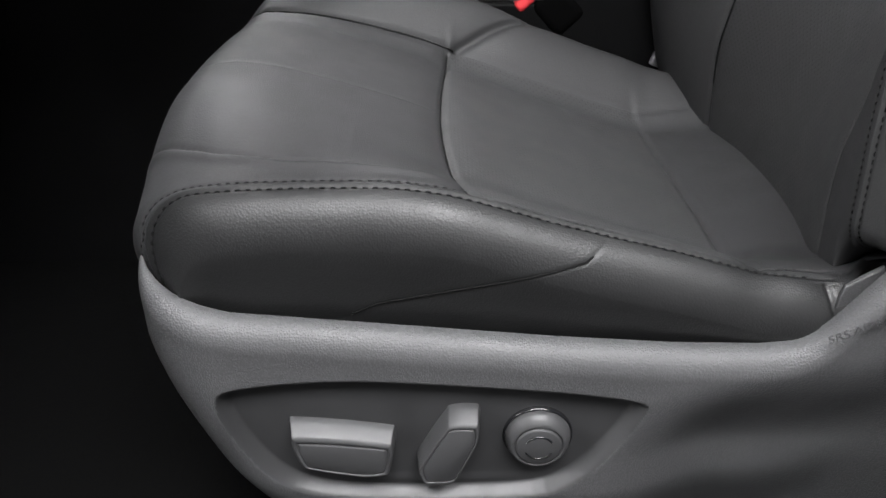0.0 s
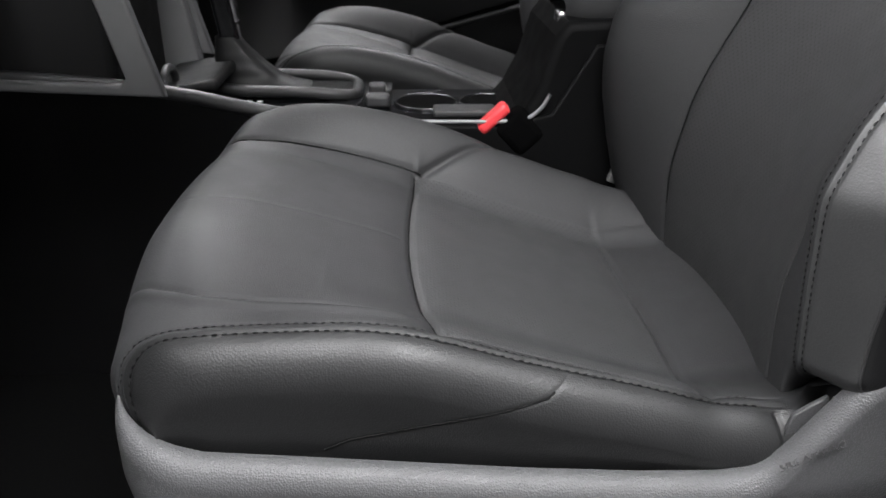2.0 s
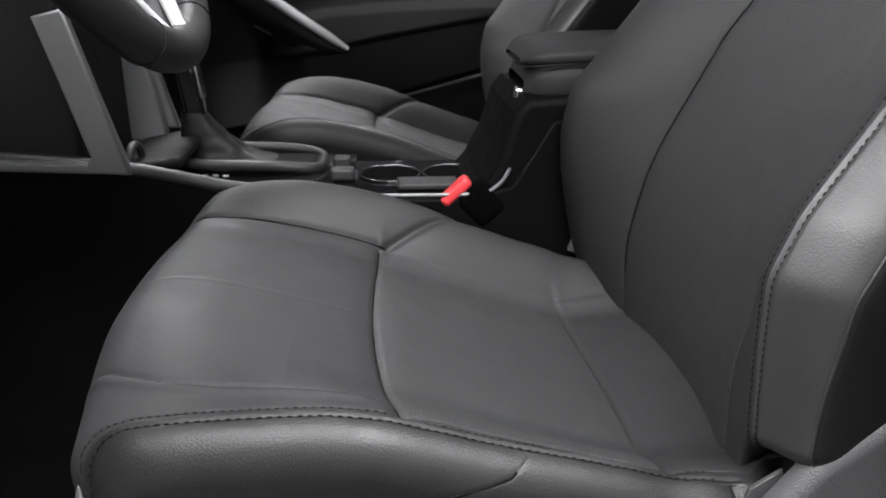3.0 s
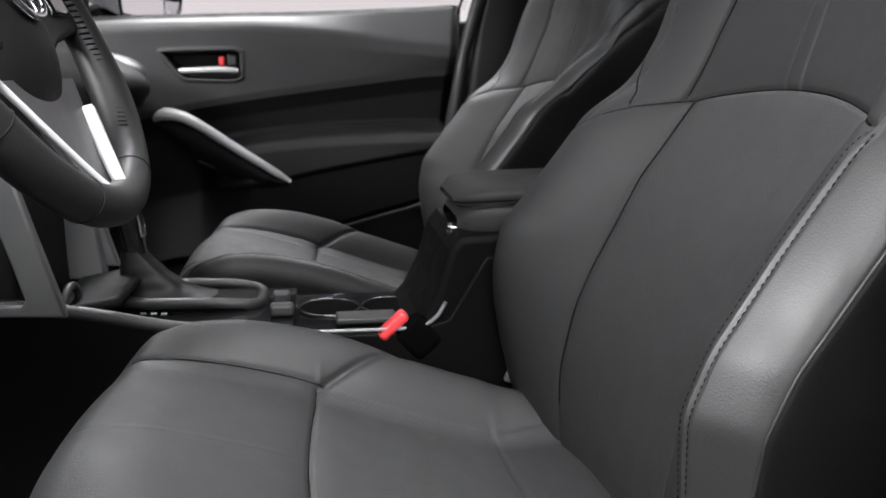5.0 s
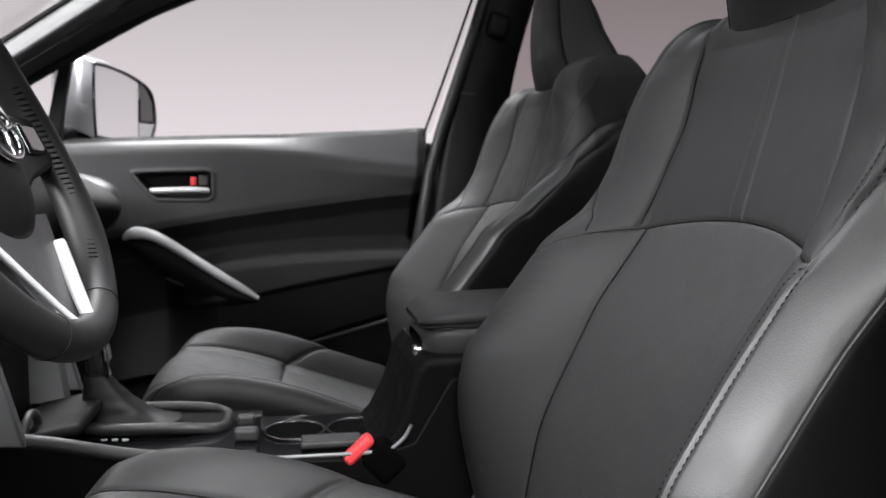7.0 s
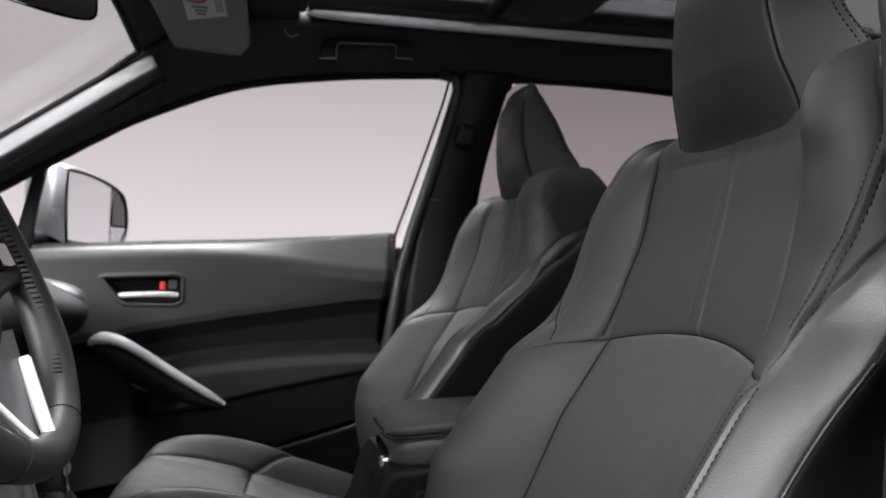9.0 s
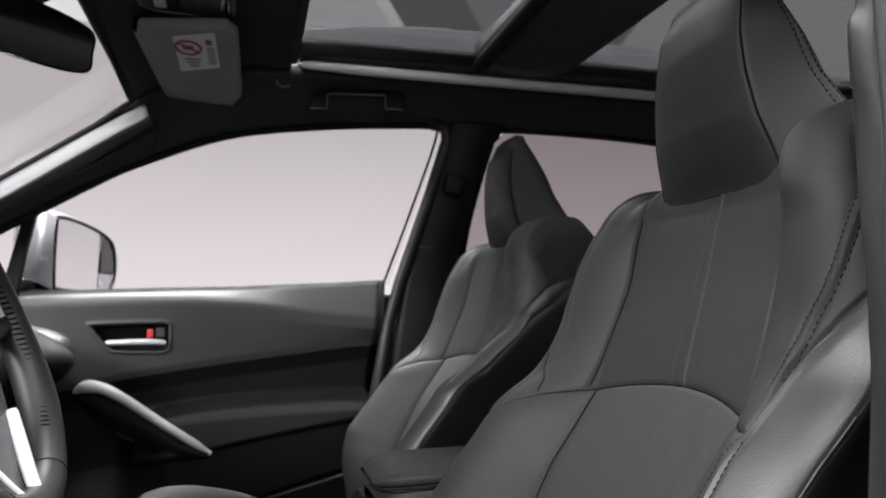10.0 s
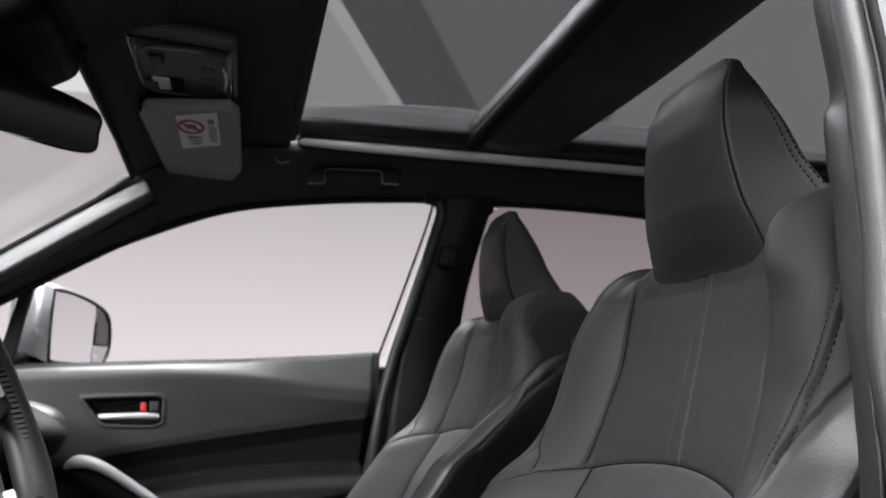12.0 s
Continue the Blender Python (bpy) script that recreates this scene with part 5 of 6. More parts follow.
# ---- steering wheel ----
def steering_wheel():
    w = thing("steering_wheel", "black leather steering wheel with satin silver spokes", "steering wheel", (-0.23, SEAT_Y, 1.02))
    R, r = 0.183, 0.0165
    m = Matrix.Rotation(radians(-26), 4, "Y")  # the wheel's own plane is upright before the rake
    th = np.linspace(0, 2 * np.pi, 120, endpoint=False)
    ring = np.column_stack([np.zeros_like(th), R * np.cos(th), R * np.sin(th)])
    grip = 1 + 0.10 * np.exp(-((np.abs(((th + np.pi) % (2 * np.pi)) - np.pi) - 0.55) / 0.25) ** 2)
    parts = [part("rim", tube(ring, r * grip, 20, True, up=(1, 0, 0)), RIM_LEATHER, w, "black leather wrapped rim")]
    lace = []
    for a0, a1 in ((-0.86, 0.30), (math.pi - 0.30, math.pi + 0.86)):
        for a in np.arange(a0, a1, 0.034):
            p = np.array([[0.0105 - 0.014 * q, (R - 0.0130 - 0.003 * math.sin(q * 3.1)) * math.cos(a + 0.018 * q), (R - 0.0130 - 0.003 * math.sin(q * 3.1)) * math.sin(a + 0.018 * q)] for q in (0, 0.35, 0.7, 1)])
            lace.append(p)
    bm = bmesh.new()
    for p in lace:
        me = tube(p, 0.0012, 5, up=(0.3, 0.5, 1))
        bm.from_mesh(me)
        bpy.data.meshes.remove(me)
    st = part("stitching", bm, DARK_THREAD, w, "cross stitched thread")
    st["kind"] = "stuff"
    parts.append(st)
    for a in (1.15, -1.15 + 0.0, math.pi - 1.15, math.pi + 1.15, -0.62, math.pi + 0.62):
        rr = np.array([[(r + 0.0003) * math.cos(b), (R + (r + 0.0003) * math.sin(b)) * math.cos(a), (R + (r + 0.0003) * math.sin(b)) * math.sin(a)] for b in np.linspace(0, 2 * np.pi, 24, endpoint=False)])
        parts.append(part("rim_seam", tube(rr, 0.0006, 5, True, up=(0, -math.sin(a), math.cos(a))), RUBBER, w))
    hub_out = curve([(0.0, 0.075), (0.072, 0.058), (0.086, 0.0), (0.060, -0.060), (0.0, -0.078), (-0.060, -0.060), (-0.086, 0.0), (-0.072, 0.058)], 48, True)
    rings = []
    for t in np.linspace(0, 1, 14):
        sc = math.cos(t * math.pi / 2) ** 0.5 if t < 1 else 0.02
        rings.append(np.column_stack([np.full(48, -0.024 + 0.042 * t), hub_out[:, 0] * max(sc, 0.02), -0.020 + hub_out[:, 1] * 1.1 * max(sc, 0.02)]))
    parts.append(part("airbag_cover", grid_mesh("cover", np.array(rings), True, True), DASH_PLASTIC, w, "black padded hub cover"))
    parts.append(part("emblem_ring", tube([(0.019, 0.034 * math.cos(a), -0.012 + 0.023 * math.sin(a)) for a in np.linspace(0, 2 * np.pi, 40, endpoint=False)], 0.0034, 8, True, up=(1, 0, 0)), CHROME, w, "chrome oval emblem"))
    parts.append(part("emblem_bar", tube([(0.0205, 0.0, 0.009), (0.022, 0.0, -0.012), (0.0205, 0.0, -0.033)], 0.0032, 8, up=(1, 0, 0)), CHROME, w))
    parts.append(part("emblem_arc", tube([(0.0205, 0.028 * math.cos(a), -0.002 + 0.008 * math.sin(a)) for a in np.linspace(math.pi, 2 * math.pi, 16)], 0.0030, 8, up=(1, 0, 0)), CHROME, w))
    for sg in (1, -1):
        spoke = [(0.045 * sg, -0.060), (0.085 * sg, -0.045), (0.172 * sg, -0.030), (0.174 * sg, 0.022), (0.080 * sg, 0.020), (0.05 * sg, 0.02)]
        parts.append(part("spoke", prism(spoke, "yz", -0.022, 0.004, 0.006), DASH_PLASTIC, w, "black spoke with switches"))
        parts.append(part("switch_pad", rbox((0.008, 0.045, 0.030), (0.006, 0.118 * sg, -0.006), 0.004), GLOSS_BLACK, w, "black switch pad"))
    low = [(-0.085, -0.075), (0.085, -0.075), (0.030, -0.172), (-0.030, -0.172)]
    parts.append(part("lower_spoke", prism(low, "yz", -0.026, -0.004, 0.004), SMOOTH_PLASTIC, w, "dark grey lower spoke"))
    for sg in (1, -1):
        top = (sg * 0.066, -0.104) if sg > 0 else (sg * 0.092, -0.074)
        legs = curve([(sg * 0.000, -0.1775), (sg * 0.012, -0.174), (sg * 0.024, -0.160), (sg * 0.045, -0.132), top], 30)
        t = np.linspace(0, 1, 30)
        pth = np.column_stack([0.008 - 0.010 * t, legs[:, 0], legs[:, 1]])
        wide = [0.0030, 0.0040, 0.0056] if sg > 0 else [0.0030, 0.0034, 0.0038]
        parts.append(part("spoke_trim", tube(pth, np.interp(t, [0, 0.15, 1], wide), 6 if sg > 0 else 10, flat=1.3 if sg > 0 else 0.7, up=(1, 0, 0)), RAIL, w, "satin silver lower spoke trim"))
    parts.append(part("column", tube([(-0.02, 0, 0), (-0.22, 0, 0.0)], [0.055, 0.075], 20, up=(0, 0, 1)), DASH_PLASTIC, w, "black steering column shroud"))
    for o in parts:
        o.data.transform(m)
    return w


steering_wheel()


# ---- dashboard ----
def dashboard():
    d = thing("dashboard", "black moulded dashboard with a rounded end by the door", "dashboard", (0, 0, 0))
    prof = curve([(-0.95, 1.00), (-0.62, 1.03), (-0.46, 1.005), (-0.405, 0.965), (-0.385, 0.92), (-0.40, 0.87), (-0.44, 0.83), (-0.46, 0.72), (-0.50, 0.60), (-0.62, 0.50), (-0.95, 0.45)], 60)
    ys = np.linspace(-0.50, 0.90, 60)
    V = []
    for y in ys:
        e = min(1.0, (0.90 - y) / 0.10)
        k = math.sqrt(max(0.0, 1 - (1 - e) ** 2)) if e < 1 else 1.0
        c = np.array([-0.70, 0.80])
        p = prof.copy()
        p[:, 0] += 0.075 * math.exp(-((y - 0.80) / 0.10) ** 2) * np.exp(-((prof[:, 1] - 0.93) / 0.07) ** 2)
        p[:, 0] -= 0.10 * np.exp(-((y - SEAT_Y) / 0.22) ** 2) * np.exp(-((prof[:, 1] - 0.95) / 0.10) ** 2)
        p = c + (p - c) * (0.80 + 0.20 * k)
        V.append(np.column_stack([p[:, 0], np.full(60, y), p[:, 1]]))
    part("pad", grid_mesh("pad", np.array(V), flip=True), DASH_PLASTIC, d, "soft black dashboard pad")
    part("end_cap", rbox((0.5, 0.03, 0.42), (-0.68, 0.885, 0.74), 0.012), DASH_PLASTIC, d)
    # rounded vent pod at the passenger's end
    th = np.linspace(0, 2 * np.pi, 64, endpoint=False)
    rings = []
    for a in np.linspace(0, np.pi / 2, 24):
        w = max(0.01, math.cos(a)) ** 0.62
        cz, cy = np.sign(np.sin(th)) * np.abs(np.sin(th)) ** 0.8, np.sign(np.cos(th)) * np.abs(np.cos(th)) ** 0.8
        rings.append(np.column_stack([np.full(64, -0.520 + 0.198 * math.sin(a)), 0.845 + 0.078 * w * cy, 0.926 + 0.074 * w * cz + 0.004 * math.sin(a)]))
    part("vent_pod", grid_mesh("pod", np.array(rings), True), DOOR_ARM, d, "rounded dark grey vent pod by the door")
    part("bulkhead", rbox((0.05, 1.5, 0.75), (-0.93, MID_Y, 0.64), 0), CARPET, d, "black carpeted bulkhead")
    return d


dashboard()


# ---- centre console ----
def centre_console():
    c = thing("centre_console", "dark plastic centre console with silver edging and gear selector", "console", (0, MID_Y, 0))
    hw = 0.115
    outline = [(-0.92, 0.32), (0.46, 0.32), (0.46, 0.66), (0.30, 0.745), (0.20, 0.745), (0.155, 0.668), (0.10, 0.654), (-0.02, 0.655), (-0.17, 0.667), (-0.279, 0.690), (-0.42, 0.706), (-0.60, 0.715), (-0.92, 0.725)]
    for sg in (-1, 1):
        dz = 0.0 if sg < 0 else -0.030
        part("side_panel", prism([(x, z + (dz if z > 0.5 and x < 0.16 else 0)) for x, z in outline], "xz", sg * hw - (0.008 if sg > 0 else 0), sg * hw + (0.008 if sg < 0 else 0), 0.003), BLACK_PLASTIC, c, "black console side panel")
        edge = [(-0.60, sg * (hw - 0.008), 0.716), (-0.42, sg * (hw - 0.008), 0.708), (-0.279, sg * (hw - 0.006), 0.694), (-0.17, sg * (hw - 0.004), 0.672), (-0.10, sg * (hw - 0.004), 0.664), (-0.03, sg * (hw - 0.004), 0.661)]
        part("top_edge", tube(curve([(x, y, z + dz) for x, y, z in edge], 30), 0.0085, 10), DOOR_ARM, c, "padded dark console edge")
        part("edge_strip", tube(curve([(-0.02, sg * hw, 0.6605 + dz), (0.04, sg * hw, 0.6600 + dz), (0.115, sg * hw, 0.661 + dz), (0.140, sg * (hw - 0.002), 0.672 + dz), (0.152, sg * (hw - 0.003), 0.690 + dz)], 24), 0.0024, 8), TRIM_GREY, c, "thin grey edge strip")
        part("knee_frame", prism([(-0.350, 0.860), (-0.318, 0.868), (-0.298, 0.79), (-0.272, 0.692), (-0.60, 0.706), (-0.60, 0.716), (-0.318, 0.705), (-0.312, 0.712), (-0.332, 0.79)], "xz", sg * (hw + 0.004) - 0.008, sg * (hw + 0.004) + 0.008, 0.003), TRIM_GREY, c, "satin grey knee brace frame")
    part("knee_column", prism([(-0.352, 0.86), (-0.318, 0.86), (-0.292, 0.740), (-0.283, 0.680), (-0.335, 0.682)], "xz", hw - 0.030, hw - 0.008, 0.003), TRIM_GREY, c, "grey trim column beside the centre stack")
    part("knee_infill", rbox((0.34, 0.20, 0.30), (-0.50, 0, 0.82), 0.01), DASH_PLASTIC, c, "black centre stack")
    part("top_plate", prism([(-0.42, -0.102), (-0.42, 0.102), (-0.03, 0.102), (-0.03, -0.102)], "xy", 0.640, 0.655, 0.004), GLOSS_BLACK, c, "gloss black selector plate")
    loop = [(-0.172 + 0.098 * math.copysign(abs(math.cos(a)) ** 0.45, math.cos(a)), 0.052 + 0.050 * math.copysign(abs(math.sin(a)) ** 0.45, math.sin(a)), 0.6665 - 0.030 * math.cos(a) * 0.3) for a in np.linspace(0, 2 * np.pi, 64, endpoint=False)]
    part("selector_surround", tube(loop, 0.0075, 10, True), DOOR_ARM, c, "satin grey selector surround")
    part("selector_gate", prism([(q[0], q[1]) for q in loop], "xy", 0.648, 0.660, 0.002), BLACK_PLASTIC, c, "black selector gate")
    # selector boot and lever
    rings = []
    for t in np.linspace(0, 1, 24):
        e = t ** 0.55
        wob = 0.0010 * math.sin(t * 22) * (1 - t)
        x0, x1 = -0.252 + 0.012 * e, -0.120 - 0.090 * e
        hy = 0.036 - 0.022 * e + wob
        a = np.linspace(0, 2 * np.pi, 32, endpoint=False)
        q = np.sign(np.cos(a)) * np.abs(np.cos(a)) ** 0.7, np.sign(np.sin(a)) * np.abs(np.sin(a)) ** 0.7
        rings.append(np.column_stack([(x0 + x1) / 2 - 0.014 + ((x1 - x0) / 2 + wob) * q[0], 0.058 + hy * q[1], np.full(32, 0.664 + 0.062 * t)]))
    part("selector_boot", grid_mesh("boot", np.array(rings), True), DARK_LEATHER, c, "folded black leather selector boot")
    part("selector_lever", rbox((0.026, 0.024, 0.090), (-0.240, 0.058, 0.757), 0.006, (0, -8, 0)), GLOSS_BLACK, c, "gloss black lever")
    part("lever_strip", rbox((0.005, 0.026, 0.056), (-0.228, 0.058, 0.772), 0.002, (0, -8, 0)), CHROME, c, "bright strip on the lever")
    part("selector_knob", rbox((0.050, 0.046, 0.065), (-0.246, 0.058, 0.826), 0.018, (0, -8, 0), 5), DARK_LEATHER, c, "black leather selector knob")
    for i in range(5):
        part("gear_mark", rbox((0.007, 0.0035, 0.0012), (-0.246 + 0.013 * i, 0.010 - 0.003 * i, 0.6556), 0.0), PAPER, c, "small pale gear mark")
    # cup holders
    part("cup_plate", prism([(-0.03, -0.104), (-0.03, 0.104), (0.158, 0.104), (0.158, -0.104)], "xy", 0.628, 0.644, 0.004), GLOSS_BLACK, c, "gloss black cup holder plate")
    for x in (0.015, 0.098):
        part("cup_ring", tube([(x + 0.040 * math.cos(a), 0.030 + 0.040 * math.sin(a), 0.6455) for a in np.linspace(0, 2 * np.pi, 40, endpoint=False)], 0.0022, 8, True), GLOSS_BLACK, c, "black cup holder ring")
        # flat black disc stands for the shade inside the cup well
        part("cup_shade_disc", disc(0.038, 0.004, (x, 0.030, 0.6440), bevel=0.001), CARPET, c)
    part("tray_insert", rbox((0.075, 0.035, 0.008), (0.06, -0.045, 0.654), 0.003, (0, 0, 0)), SWITCH, c, "grey tray tab")
    part("parking_switch", rbox((0.030, 0.020, 0.016), (-0.045, -0.03, 0.664), 0.005), SWITCH, c, "grey rocker switch")
    part("drive_switch", rbox((0.022, 0.018, 0.014), (-0.048, 0.03, 0.664), 0.004), SWITCH, c)
    part("dial_ring", tube([(-0.285, -0.060 + 0.026 * math.cos(a), 0.690 + 0.020 * math.sin(a)) for a in np.linspace(0, 2 * np.pi, 30, endpoint=False)], 0.005, 8, True, up=(1, 0, 0)), SMOOTH_PLASTIC, c)
    part("tray_lip", rbox((0.09, 0.17, 0.014), (-0.272, 0.01, 0.685), 0.006, (0, -10, 0)), DASH_PLASTIC, c, "grey tray lip ahead of the selector")
    # riser and armrest
    body = [(0.100, 0.45), (0.104, 0.640), (0.122, 0.660), (0.142, 0.700), (0.157, 0.752), (0.170, 0.768), (0.47, 0.780), (0.47, 0.45)]
    part("bin", prism(body, "xz", -0.106, 0.106, 0.010, 3), BLACK_PLASTIC, c, "black storage bin body")
    # padded lid: a soft lower nose and a top cover with a sewn edge
    for nm, x0, zc, hz, hy, top in (("lid_base", 0.174, 0.7800, 0.0290, 0.0905, False), ("armrest", 0.169, 0.8090, 0.0125, 0.0870, True)):
        rings = []
        for t in np.linspace(0, 1, 36):
            k = min(1.0, t / 0.12)
            rr = math.sqrt(max(0.0, 1 - (1 - k) ** 2))
            a = np.linspace(0, 2 * np.pi, 56, endpoint=False)
            cy = np.sign(np.cos(a)) * np.abs(np.cos(a)) ** 0.42
            cz = np.sign(np.sin(a)) * np.abs(np.sin(a)) ** 0.70
            rings.append(np.column_stack([np.full(56, x0 + 0.36 * t), hy * (0.62 + 0.38 * rr) * cy, zc + 0.012 * t - 0.006 * (1 - rr) + hz * (0.30 + 0.70 * rr) * cz + (0.005 * (1 - cy ** 2) * rr if top else 0)]))
        part(nm, grid_mesh(nm, np.array(rings), True, True), LEATHER, c, "padded grey leather armrest lid" if top else "grey leather nose of the lid")
    part("lid_seam", tube(curve([(0.168, -0.030, 0.7985), (0.174, -0.066, 0.7995), (0.190, -0.084, 0.8020), (0.24, -0.0895, 0.8050), (0.50, -0.0895, 0.8145)], 40), 0.0016, 6), RUBBER, c, "dark sewn seam")
    part("lid_latch", rbox((0.014, 0.022, 0.014), (0.170, -0.048, 0.766), 0.004), CHROME, c, "bright armrest latch")
    return c


centre_console()


# ---- belt buckle ----
def belt_buckle():
    b = thing("belt_buckle", "black seat belt buckle with red release button beside the cushion", "belt buckle", (0.105, 0.094, 0.650))
    part("housing", rbox((0.050, 0.024, 0.044), (0.014, 0, -0.003), 0.010, (0, 47, 0)), CARPET, b, "black buckle housing")
    part("release_button", rbox((0.014, 0.022, 0.042), (-0.0160, 0, 0.0125), 0.005, (0, 47, 0)), RED, b, "red release button")
    part("strap", rbox((0.15, 0.010, 0.034), (0.090, 0, -0.075), 0.004, (0, 46, 0)), CARPET, b, "black buckle strap")
    return b


belt_buckle()


# ---- roof fittings ----
def overhead_console():
    o = thing("overhead_console", "dark overhead console with reading lamps and switches on the roof lining", "overhead console", (-0.105, MID_Y + 0.125, 1.508))
    part("body", rbox((0.170, 0.225, 0.030), (0, 0, 0), 0.014, (0, 4, 0), 4), DOOR_SOFT, o, "dark grey console body")
    part("frame", rbox((0.150, 0.205, 0.008), (0.004, 0, -0.0135), 0.008, (0, 4, 0), 4), GLOSS_BLACK, o, "gloss black frame")
    part("bezel", rbox((0.135, 0.185, 0.010), (0.004, 0, -0.016), 0.008, (0, 4, 0), 4), SMOOTH_PLASTIC, o, "grey bezel")
    # opaque pale lens: its bright glint is put into the colour
    part("lamp_lens", rbox((0.026, 0.046, 0.005), (-0.030, 0.046, -0.0205), 0.002, (0, 2, 0)), RAIL, o, "pale lamp lens, brightness in its colour")
    part("lamp_switch", rbox((0.020, 0.050, 0.006), (-0.007, 0.048, -0.022), 0.003, (0, 4, 0)), BLACK_PLASTIC, o, "black switch")
    for dx, dy in ((0.042, -0.028), (0.042, 0.012), (0.042, 0.045), (-0.03, -0.05), (-0.045, 0.05)):
        part("button", rbox((0.020, 0.026, 0.006), (dx, dy, -0.022), 0.003, (0, 4, 0)), PILLAR, o, "black button")
    loop = [(0.004 + 0.064 * math.copysign(abs(math.cos(a)) ** 0.5, math.cos(a)), 0.089 * math.copysign(abs(math.sin(a)) ** 0.5, math.sin(a)), -0.0205) for a in np.linspace(0, 2 * np.pi, 60, endpoint=False)]
    part("bezel_edge", tube(loop, 0.0022, 6, True), TRIM_GREY, o, "grey bezel line")
    part("sunglass_lid_edge", tube(curve([(0.060, -0.075, -0.022), (0.067, 0.0, -0.023), (0.061, 0.078, -0.022)], 16), 0.0030, 6), RAIL, o, "bright edge")
    return o


overhead_console()


def sun_visor():
    v = thing("sun_visor", "dark grey folded sun visor with a white warning label", "sun visor", (-0.085, 0.645, 1.470))
    part("blade", prism(rounded([(-0.094, -0.225), (0.068, -0.262), (0.073, 0.125), (0.050, 0.212), (-0.058, 0.236), (-0.080, 0.160)], 0.09), "xy", -0.012, 0.008, 0.006, 3), VISOR_CLOTH, v, "padded grey visor blade")
    lab = part("warning_label", prism([(-0.0335, -0.206), (0.033, -0.240), (0.0355, -0.062), (-0.034, -0.023)], "xy", -0.0134, -0.0124, 0), PAPER, v, "white paper warning label")
    ring = [(-0.012 + 0.020 * math.cos(a), -0.160 + 0.033 * math.sin(a), -0.0138) for a in np.linspace(0, 2 * np.pi, 30, endpoint=False)]
    part("print_mark", tube(ring, 0.0024, 6, True), PRINT_RED, lab, "red ring mark")
    part("print_mark", tube([(-0.026, -0.178, -0.0138), (0.002, -0.142, -0.0138)], 0.0020, 6), PRINT_RED, lab)
    part("print_mark", rbox((0.018, 0.022, 0.0006), (-0.012, -0.160, -0.0138), 0), PRINT_GREY, lab)
    part("print_mark", rbox((0.010, 0.024, 0.0006), (0.022, -0.192, -0.0138), 0), PRINT_GREY, lab)
    for i in range(7):
        part("print_line", rbox((0.013, 0.0045, 0.0006), (0.024, -0.164 + 0.013 * i, -0.0138), 0), PRINT_GREY, lab, "grey bar of small print")
    for i in range(3):
        part("print_line", rbox((0.026 - 0.005 * i, 0.008, 0.0006), (-0.008, -0.100 + 0.018 * i, -0.0138), 0), PRINT_GREY, lab)
    part("clip", rbox((0.020, 0.022, 0.026), (-0.082, -0.200, 0.004), 0.004), BLACK_PLASTIC, v, "black visor clip")
    part("arm", tube([(-0.06, 0.21, 0.0), (-0.065, 0.24, 0.006)], 0.006, 8), PILLAR, v, "visor arm")
    return v


sun_visor()


def grab_handle():
    g = thing("grab_handle", "black folding grab handle above the passenger door", "grab handle", (0.225, 0.80, 1.475))
    arch = rounded([(-0.104, -0.030), (-0.094, 0.008), (-0.076, 0.020), (0.092, 0.025), (0.105, 0.010), (0.100, -0.020), (0.058, -0.019), (0.061, 0.013), (-0.064, 0.007), (-0.062, -0.027)], 0.2)
    part("grip", prism(arch, "xz", -0.014, 0.012, 0.005), RUBBER, g, "black plastic grip")
    inner = [(-0.100, -0.0155, -0.027), (-0.066, -0.0155, -0.025), (-0.0635, -0.0155, 0.004), (-0.056, -0.0155, 0.008), (0.054, -0.0155, 0.0125), (0.0595, -0.0155, 0.008), (0.060, -0.0155, -0.016), (0.096, -0.0155, -0.0165)]
    # pale tube painted as the highlight along the grip's edge
    part("grip_edge", tube(inner, 0.0013, 6), PILLAR_LIGHT, g, "pale line for the edge highlight")
    return g


grab_handle()
tagged(part("coat_hook", tube([(0.055, 0.775, 1.500), (0.058, 0.770, 1.488), (0.070, 0.768, 1.484), (0.082, 0.770, 1.490)], 0.0022, 8), PILLAR_LIGHT, None), "small grey hook on the roof lining", "hook")


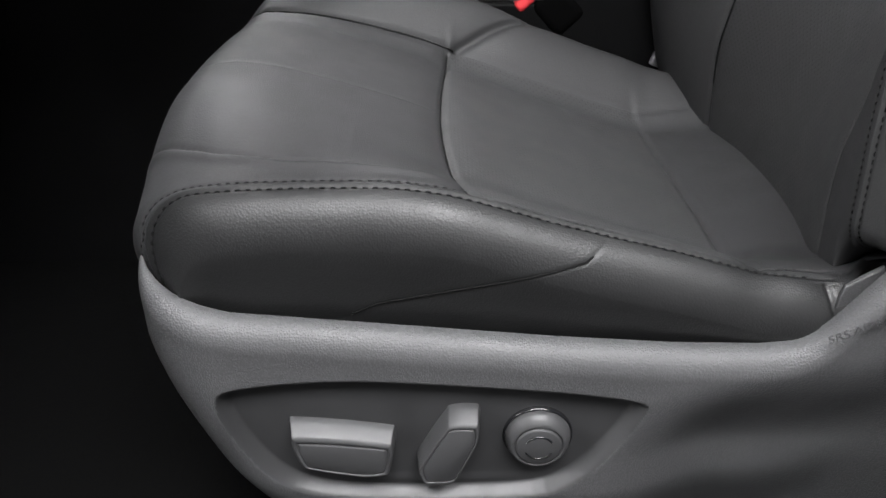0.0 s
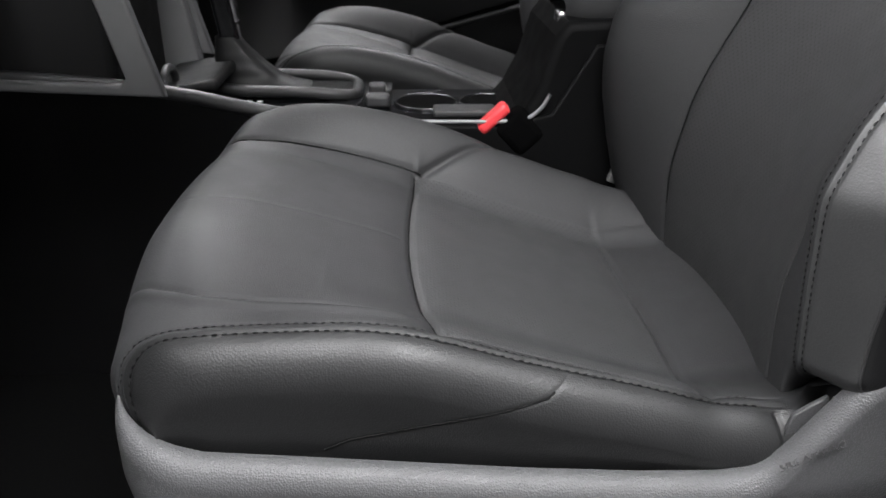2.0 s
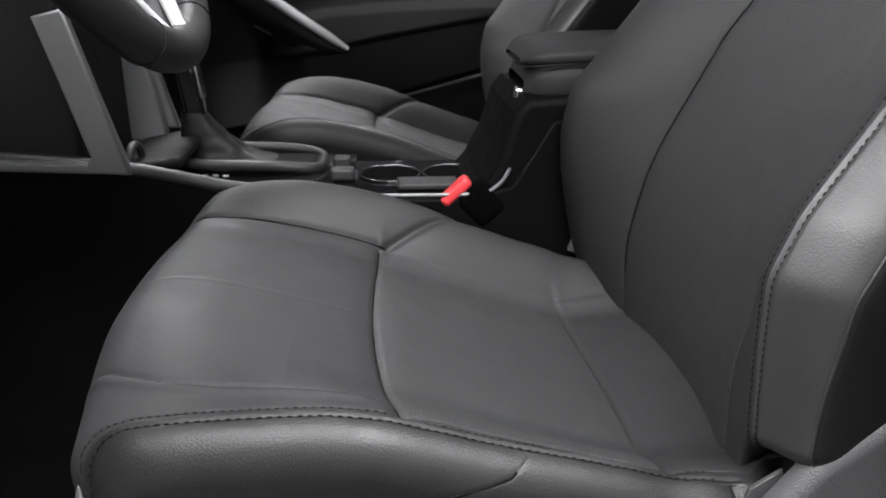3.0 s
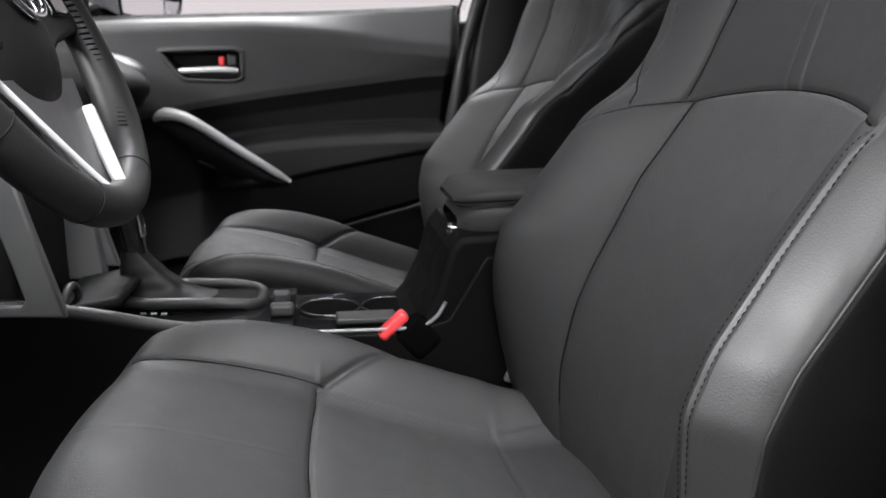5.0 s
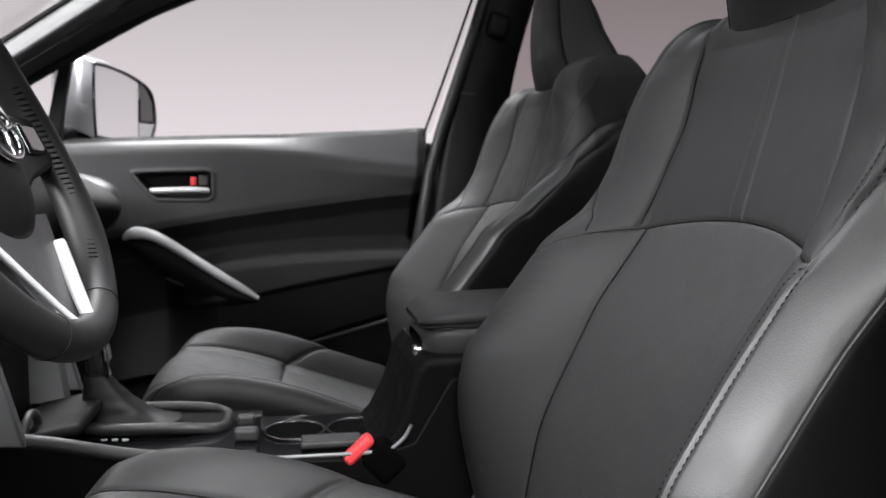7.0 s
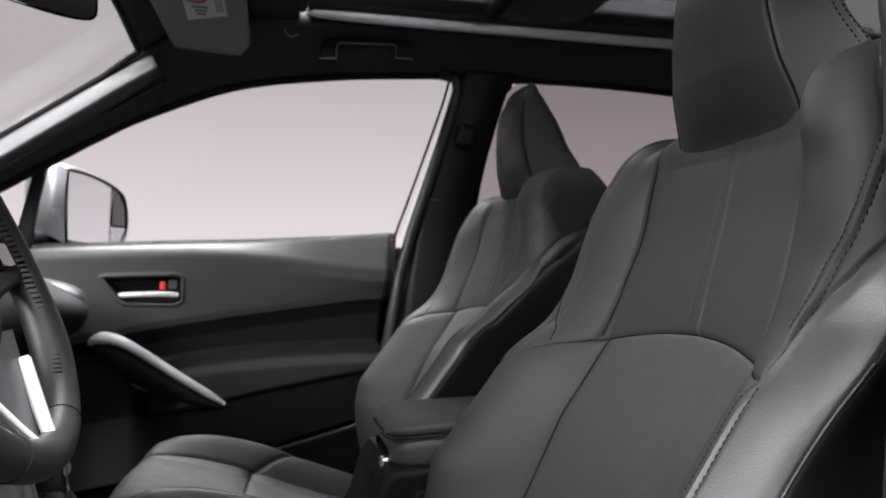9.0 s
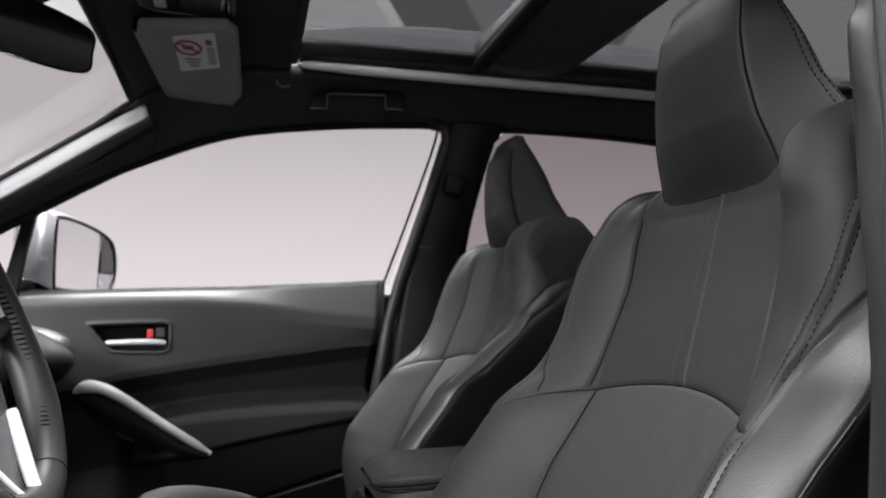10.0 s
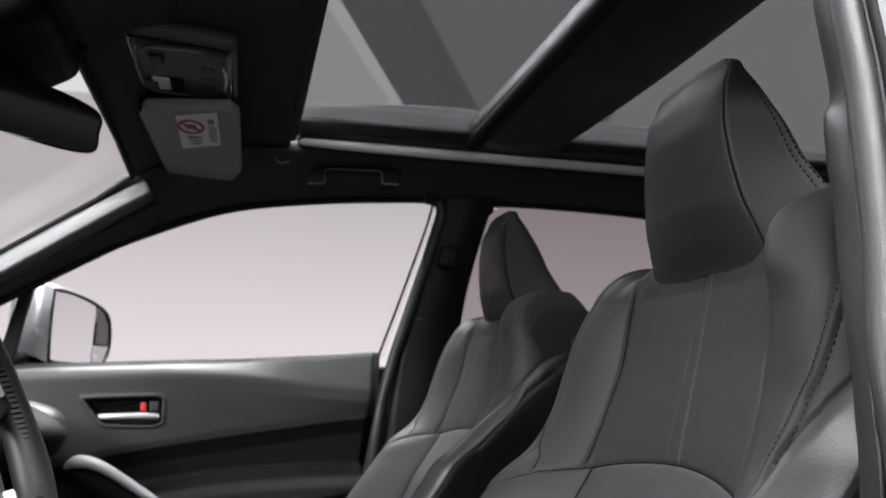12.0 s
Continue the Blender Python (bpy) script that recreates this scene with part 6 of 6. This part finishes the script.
def rear_view_mirror():
    r = thing("rear_view_mirror", "black inside mirror with sensor housing on the windscreen", "mirror", (-0.262, MID_Y, 1.372))
    out = curve([(-0.11, 0.030), (0.0, 0.038), (0.11, 0.030), (0.122, 0.0), (0.11, -0.030), (0.0, -0.036), (-0.11, -0.030), (-0.122, 0.0)], 48, True)
    rings = []
    for t in np.linspace(0, 1, 12):
        sc = math.sqrt(max(0.0, 1 - (t * 0.985) ** 2))
        rings.append(np.column_stack([np.full(48, 0.012 - 0.045 * t), out[:, 0] * (0.4 + 0.6 * sc), out[:, 1] * sc]))
    part("housing", grid_mesh("housing", np.array(rings), True, True), DASH_PLASTIC, r, "black mirror housing")
    part("mirror_glass", prism([(p[0] * 0.97, p[1] * 0.94) for p in out], "yz", 0.008, 0.013, 0.001), DARK_MIRROR, r, "mirror glass, dark reflection in its colour")
    part("stem", tube([(-0.03, 0, 0.01), (-0.06, 0, 0.06), (-0.02, 0, 0.105)], 0.014, 10, up=(0, 1, 0)), GLOSS_BLACK, r, "black stem")
    part("sensor_cover", rbox((0.15, 0.16, 0.05), (-0.05, 0.0, 0.085), 0.018, (0, -28, 0), 4), BLACK_PLASTIC, r, "black sensor cover")
    for o in r.children:
        o.data.transform(pose(0, 0, 0, 0, 0, 0) @ pose(-0.03, 0, 0, 0, 8, -40) @ Matrix.Diagonal((1, 1, 1.05, 1)))
    part("bracket_cover", rbox((0.19, 0.23, 0.12), (-0.070, -0.045, 0.078), 0.026, (0, -30, 0), 4), BLACK_PLASTIC, r, "black mirror bracket cover")
    return r


rear_view_mirror()

# silver bar along the roof edge outside
roof_bar = sheet_between([(-0.05, 0.83, 1.600), (0.116, 0.83, 1.634), (0.319, 0.83, 1.660), (0.493, 0.83, 1.665), (0.9, 0.83, 1.662), (1.5, 0.83, 1.630)], [(-0.05, 0.80, 1.575), (0.116, 0.80, 1.588), (0.319, 0.80, 1.598), (0.493, 0.80, 1.602), (0.9, 0.80, 1.600), (1.5, 0.80, 1.580)], 0.03, 40, 10, (0, 1, 0), -0.004)
tagged(part("roof_bar", roof_bar, BAR_GREY, None), "satin grey roof bar along the edge of the roof", "roof bar", "", "structure")

# ---- driver's side: open doorway with its centre pillar ----
near = tagged(new("wall_driver_side"), "driver's side body with an open doorway and centre pillar", "car body side", "", "structure")


def near_y(z):
    return -0.545 + 0.22 * max(0.0, z - 0.96)


def on_near(pts, off=0.0):
    return [(x, near_y(z) + off, z) for x, z in pts]


edge_in = [(0.335, 0.55), (0.345, 0.80), (0.358, 0.960), (0.3672, 1.001), (0.3736, 1.035), (0.3813, 1.09), (0.3925, 1.150), (0.3945, 1.171), (0.4020, 1.210), (0.4135, 1.2325), (0.421, 1.3144), (0.436, 1.40)]
edge_out = [(0.325, 0.55), (0.335, 0.80), (0.346, 0.960), (0.3535, 1.001), (0.3595, 1.034), (0.3731, 1.085), (0.382, 1.131), (0.3855, 1.150), (0.392, 1.185), (0.3989, 1.2248), (0.4059, 1.2953), (0.421, 1.40)]
part("pillar_trim", sheet_between(on_near(edge_in, 0.075), on_near(edge_out, 0.045), 0.02, 60, 8, (0.7, 0.5, 0), -0.003), DOOR_ARM, near, "dark grey plastic pillar trim")
part("pillar_return", sheet_between(on_near([(x + 0.001, z) for x, z in edge_in], 0.077), on_near([(x + 0.09, z) for x, z in edge_in], 0.095), 0.02, 60, 8, (0, -1, 0)), PILLAR, near, "inner return of the pillar trim")
seal = [(0.330, 0.55), (0.340, 0.80), (0.350, 0.960), (0.359, 1.034), (0.3715, 1.083), (0.3815, 1.128), (0.397, 1.218), (0.4035, 1.286), (0.419, 1.40)]
part("pillar_seal", tube(curve(on_near(seal, 0.031), 60), 0.0105, 16, up=(0, 1, 0)), PILLAR, near, "satin dark rubber door seal")
part("seal_lip", tube(curve(on_near([(x + 0.006, z) for x, z in seal], 0.014), 60), 0.004, 8, up=(0, 1, 0)), RUBBER, near, "thin black seal lip")
part("pillar_body", sheet_between(on_near([(x + 0.006, z) for x, z in seal], 0.008), on_near([(x + 0.10, z) for x, z in seal], -0.03), 0.03, 40, 8, (0, 1, 0), -0.012), PAINT, near, "silver painted centre pillar")
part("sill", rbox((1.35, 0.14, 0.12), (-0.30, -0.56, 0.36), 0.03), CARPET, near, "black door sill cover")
part("rear_door", rbox((1.0, 0.09, 0.75), (0.98, -0.56, 0.72), 0.03), DOOR_DARK, near, "closed rear door seen from inside")
part("roof_rail", sheet_between([(-0.36, -0.46, 1.34), (-0.04, -0.40, 1.47), (0.4, -0.37, 1.49), (1.5, -0.39, 1.45)], [(-0.34, -0.36, 1.42), (-0.04, -0.33, 1.52), (0.4, -0.315, 1.53), (1.5, -0.33, 1.53)], 0.05, 40, 8, (0, -0.6, 0.5), -0.01), HEADLINER, near, "black lining along the roof edge")
slab("wall_tailgate", (0.08, 1.5, 1.2), (1.62, MID_Y, 0.95), HEADLINER, "dark trimmed tailgate closing the cabin", "tailgate")
bench = thing("rear_bench", "black leather rear bench behind the front seats", "rear seat", (0.78, MID_Y, 0.33))
part("backrest", rbox((0.14, 1.30, 0.62), (0.27, 0, 0.49), 0.05, (0, 18, 0), 5), DARK_LEATHER, bench)
part("cushion", rbox((0.50, 1.30, 0.24), (0.0, 0, 0.13), 0.05, (0, -6, 0), 5), DARK_LEATHER, bench)
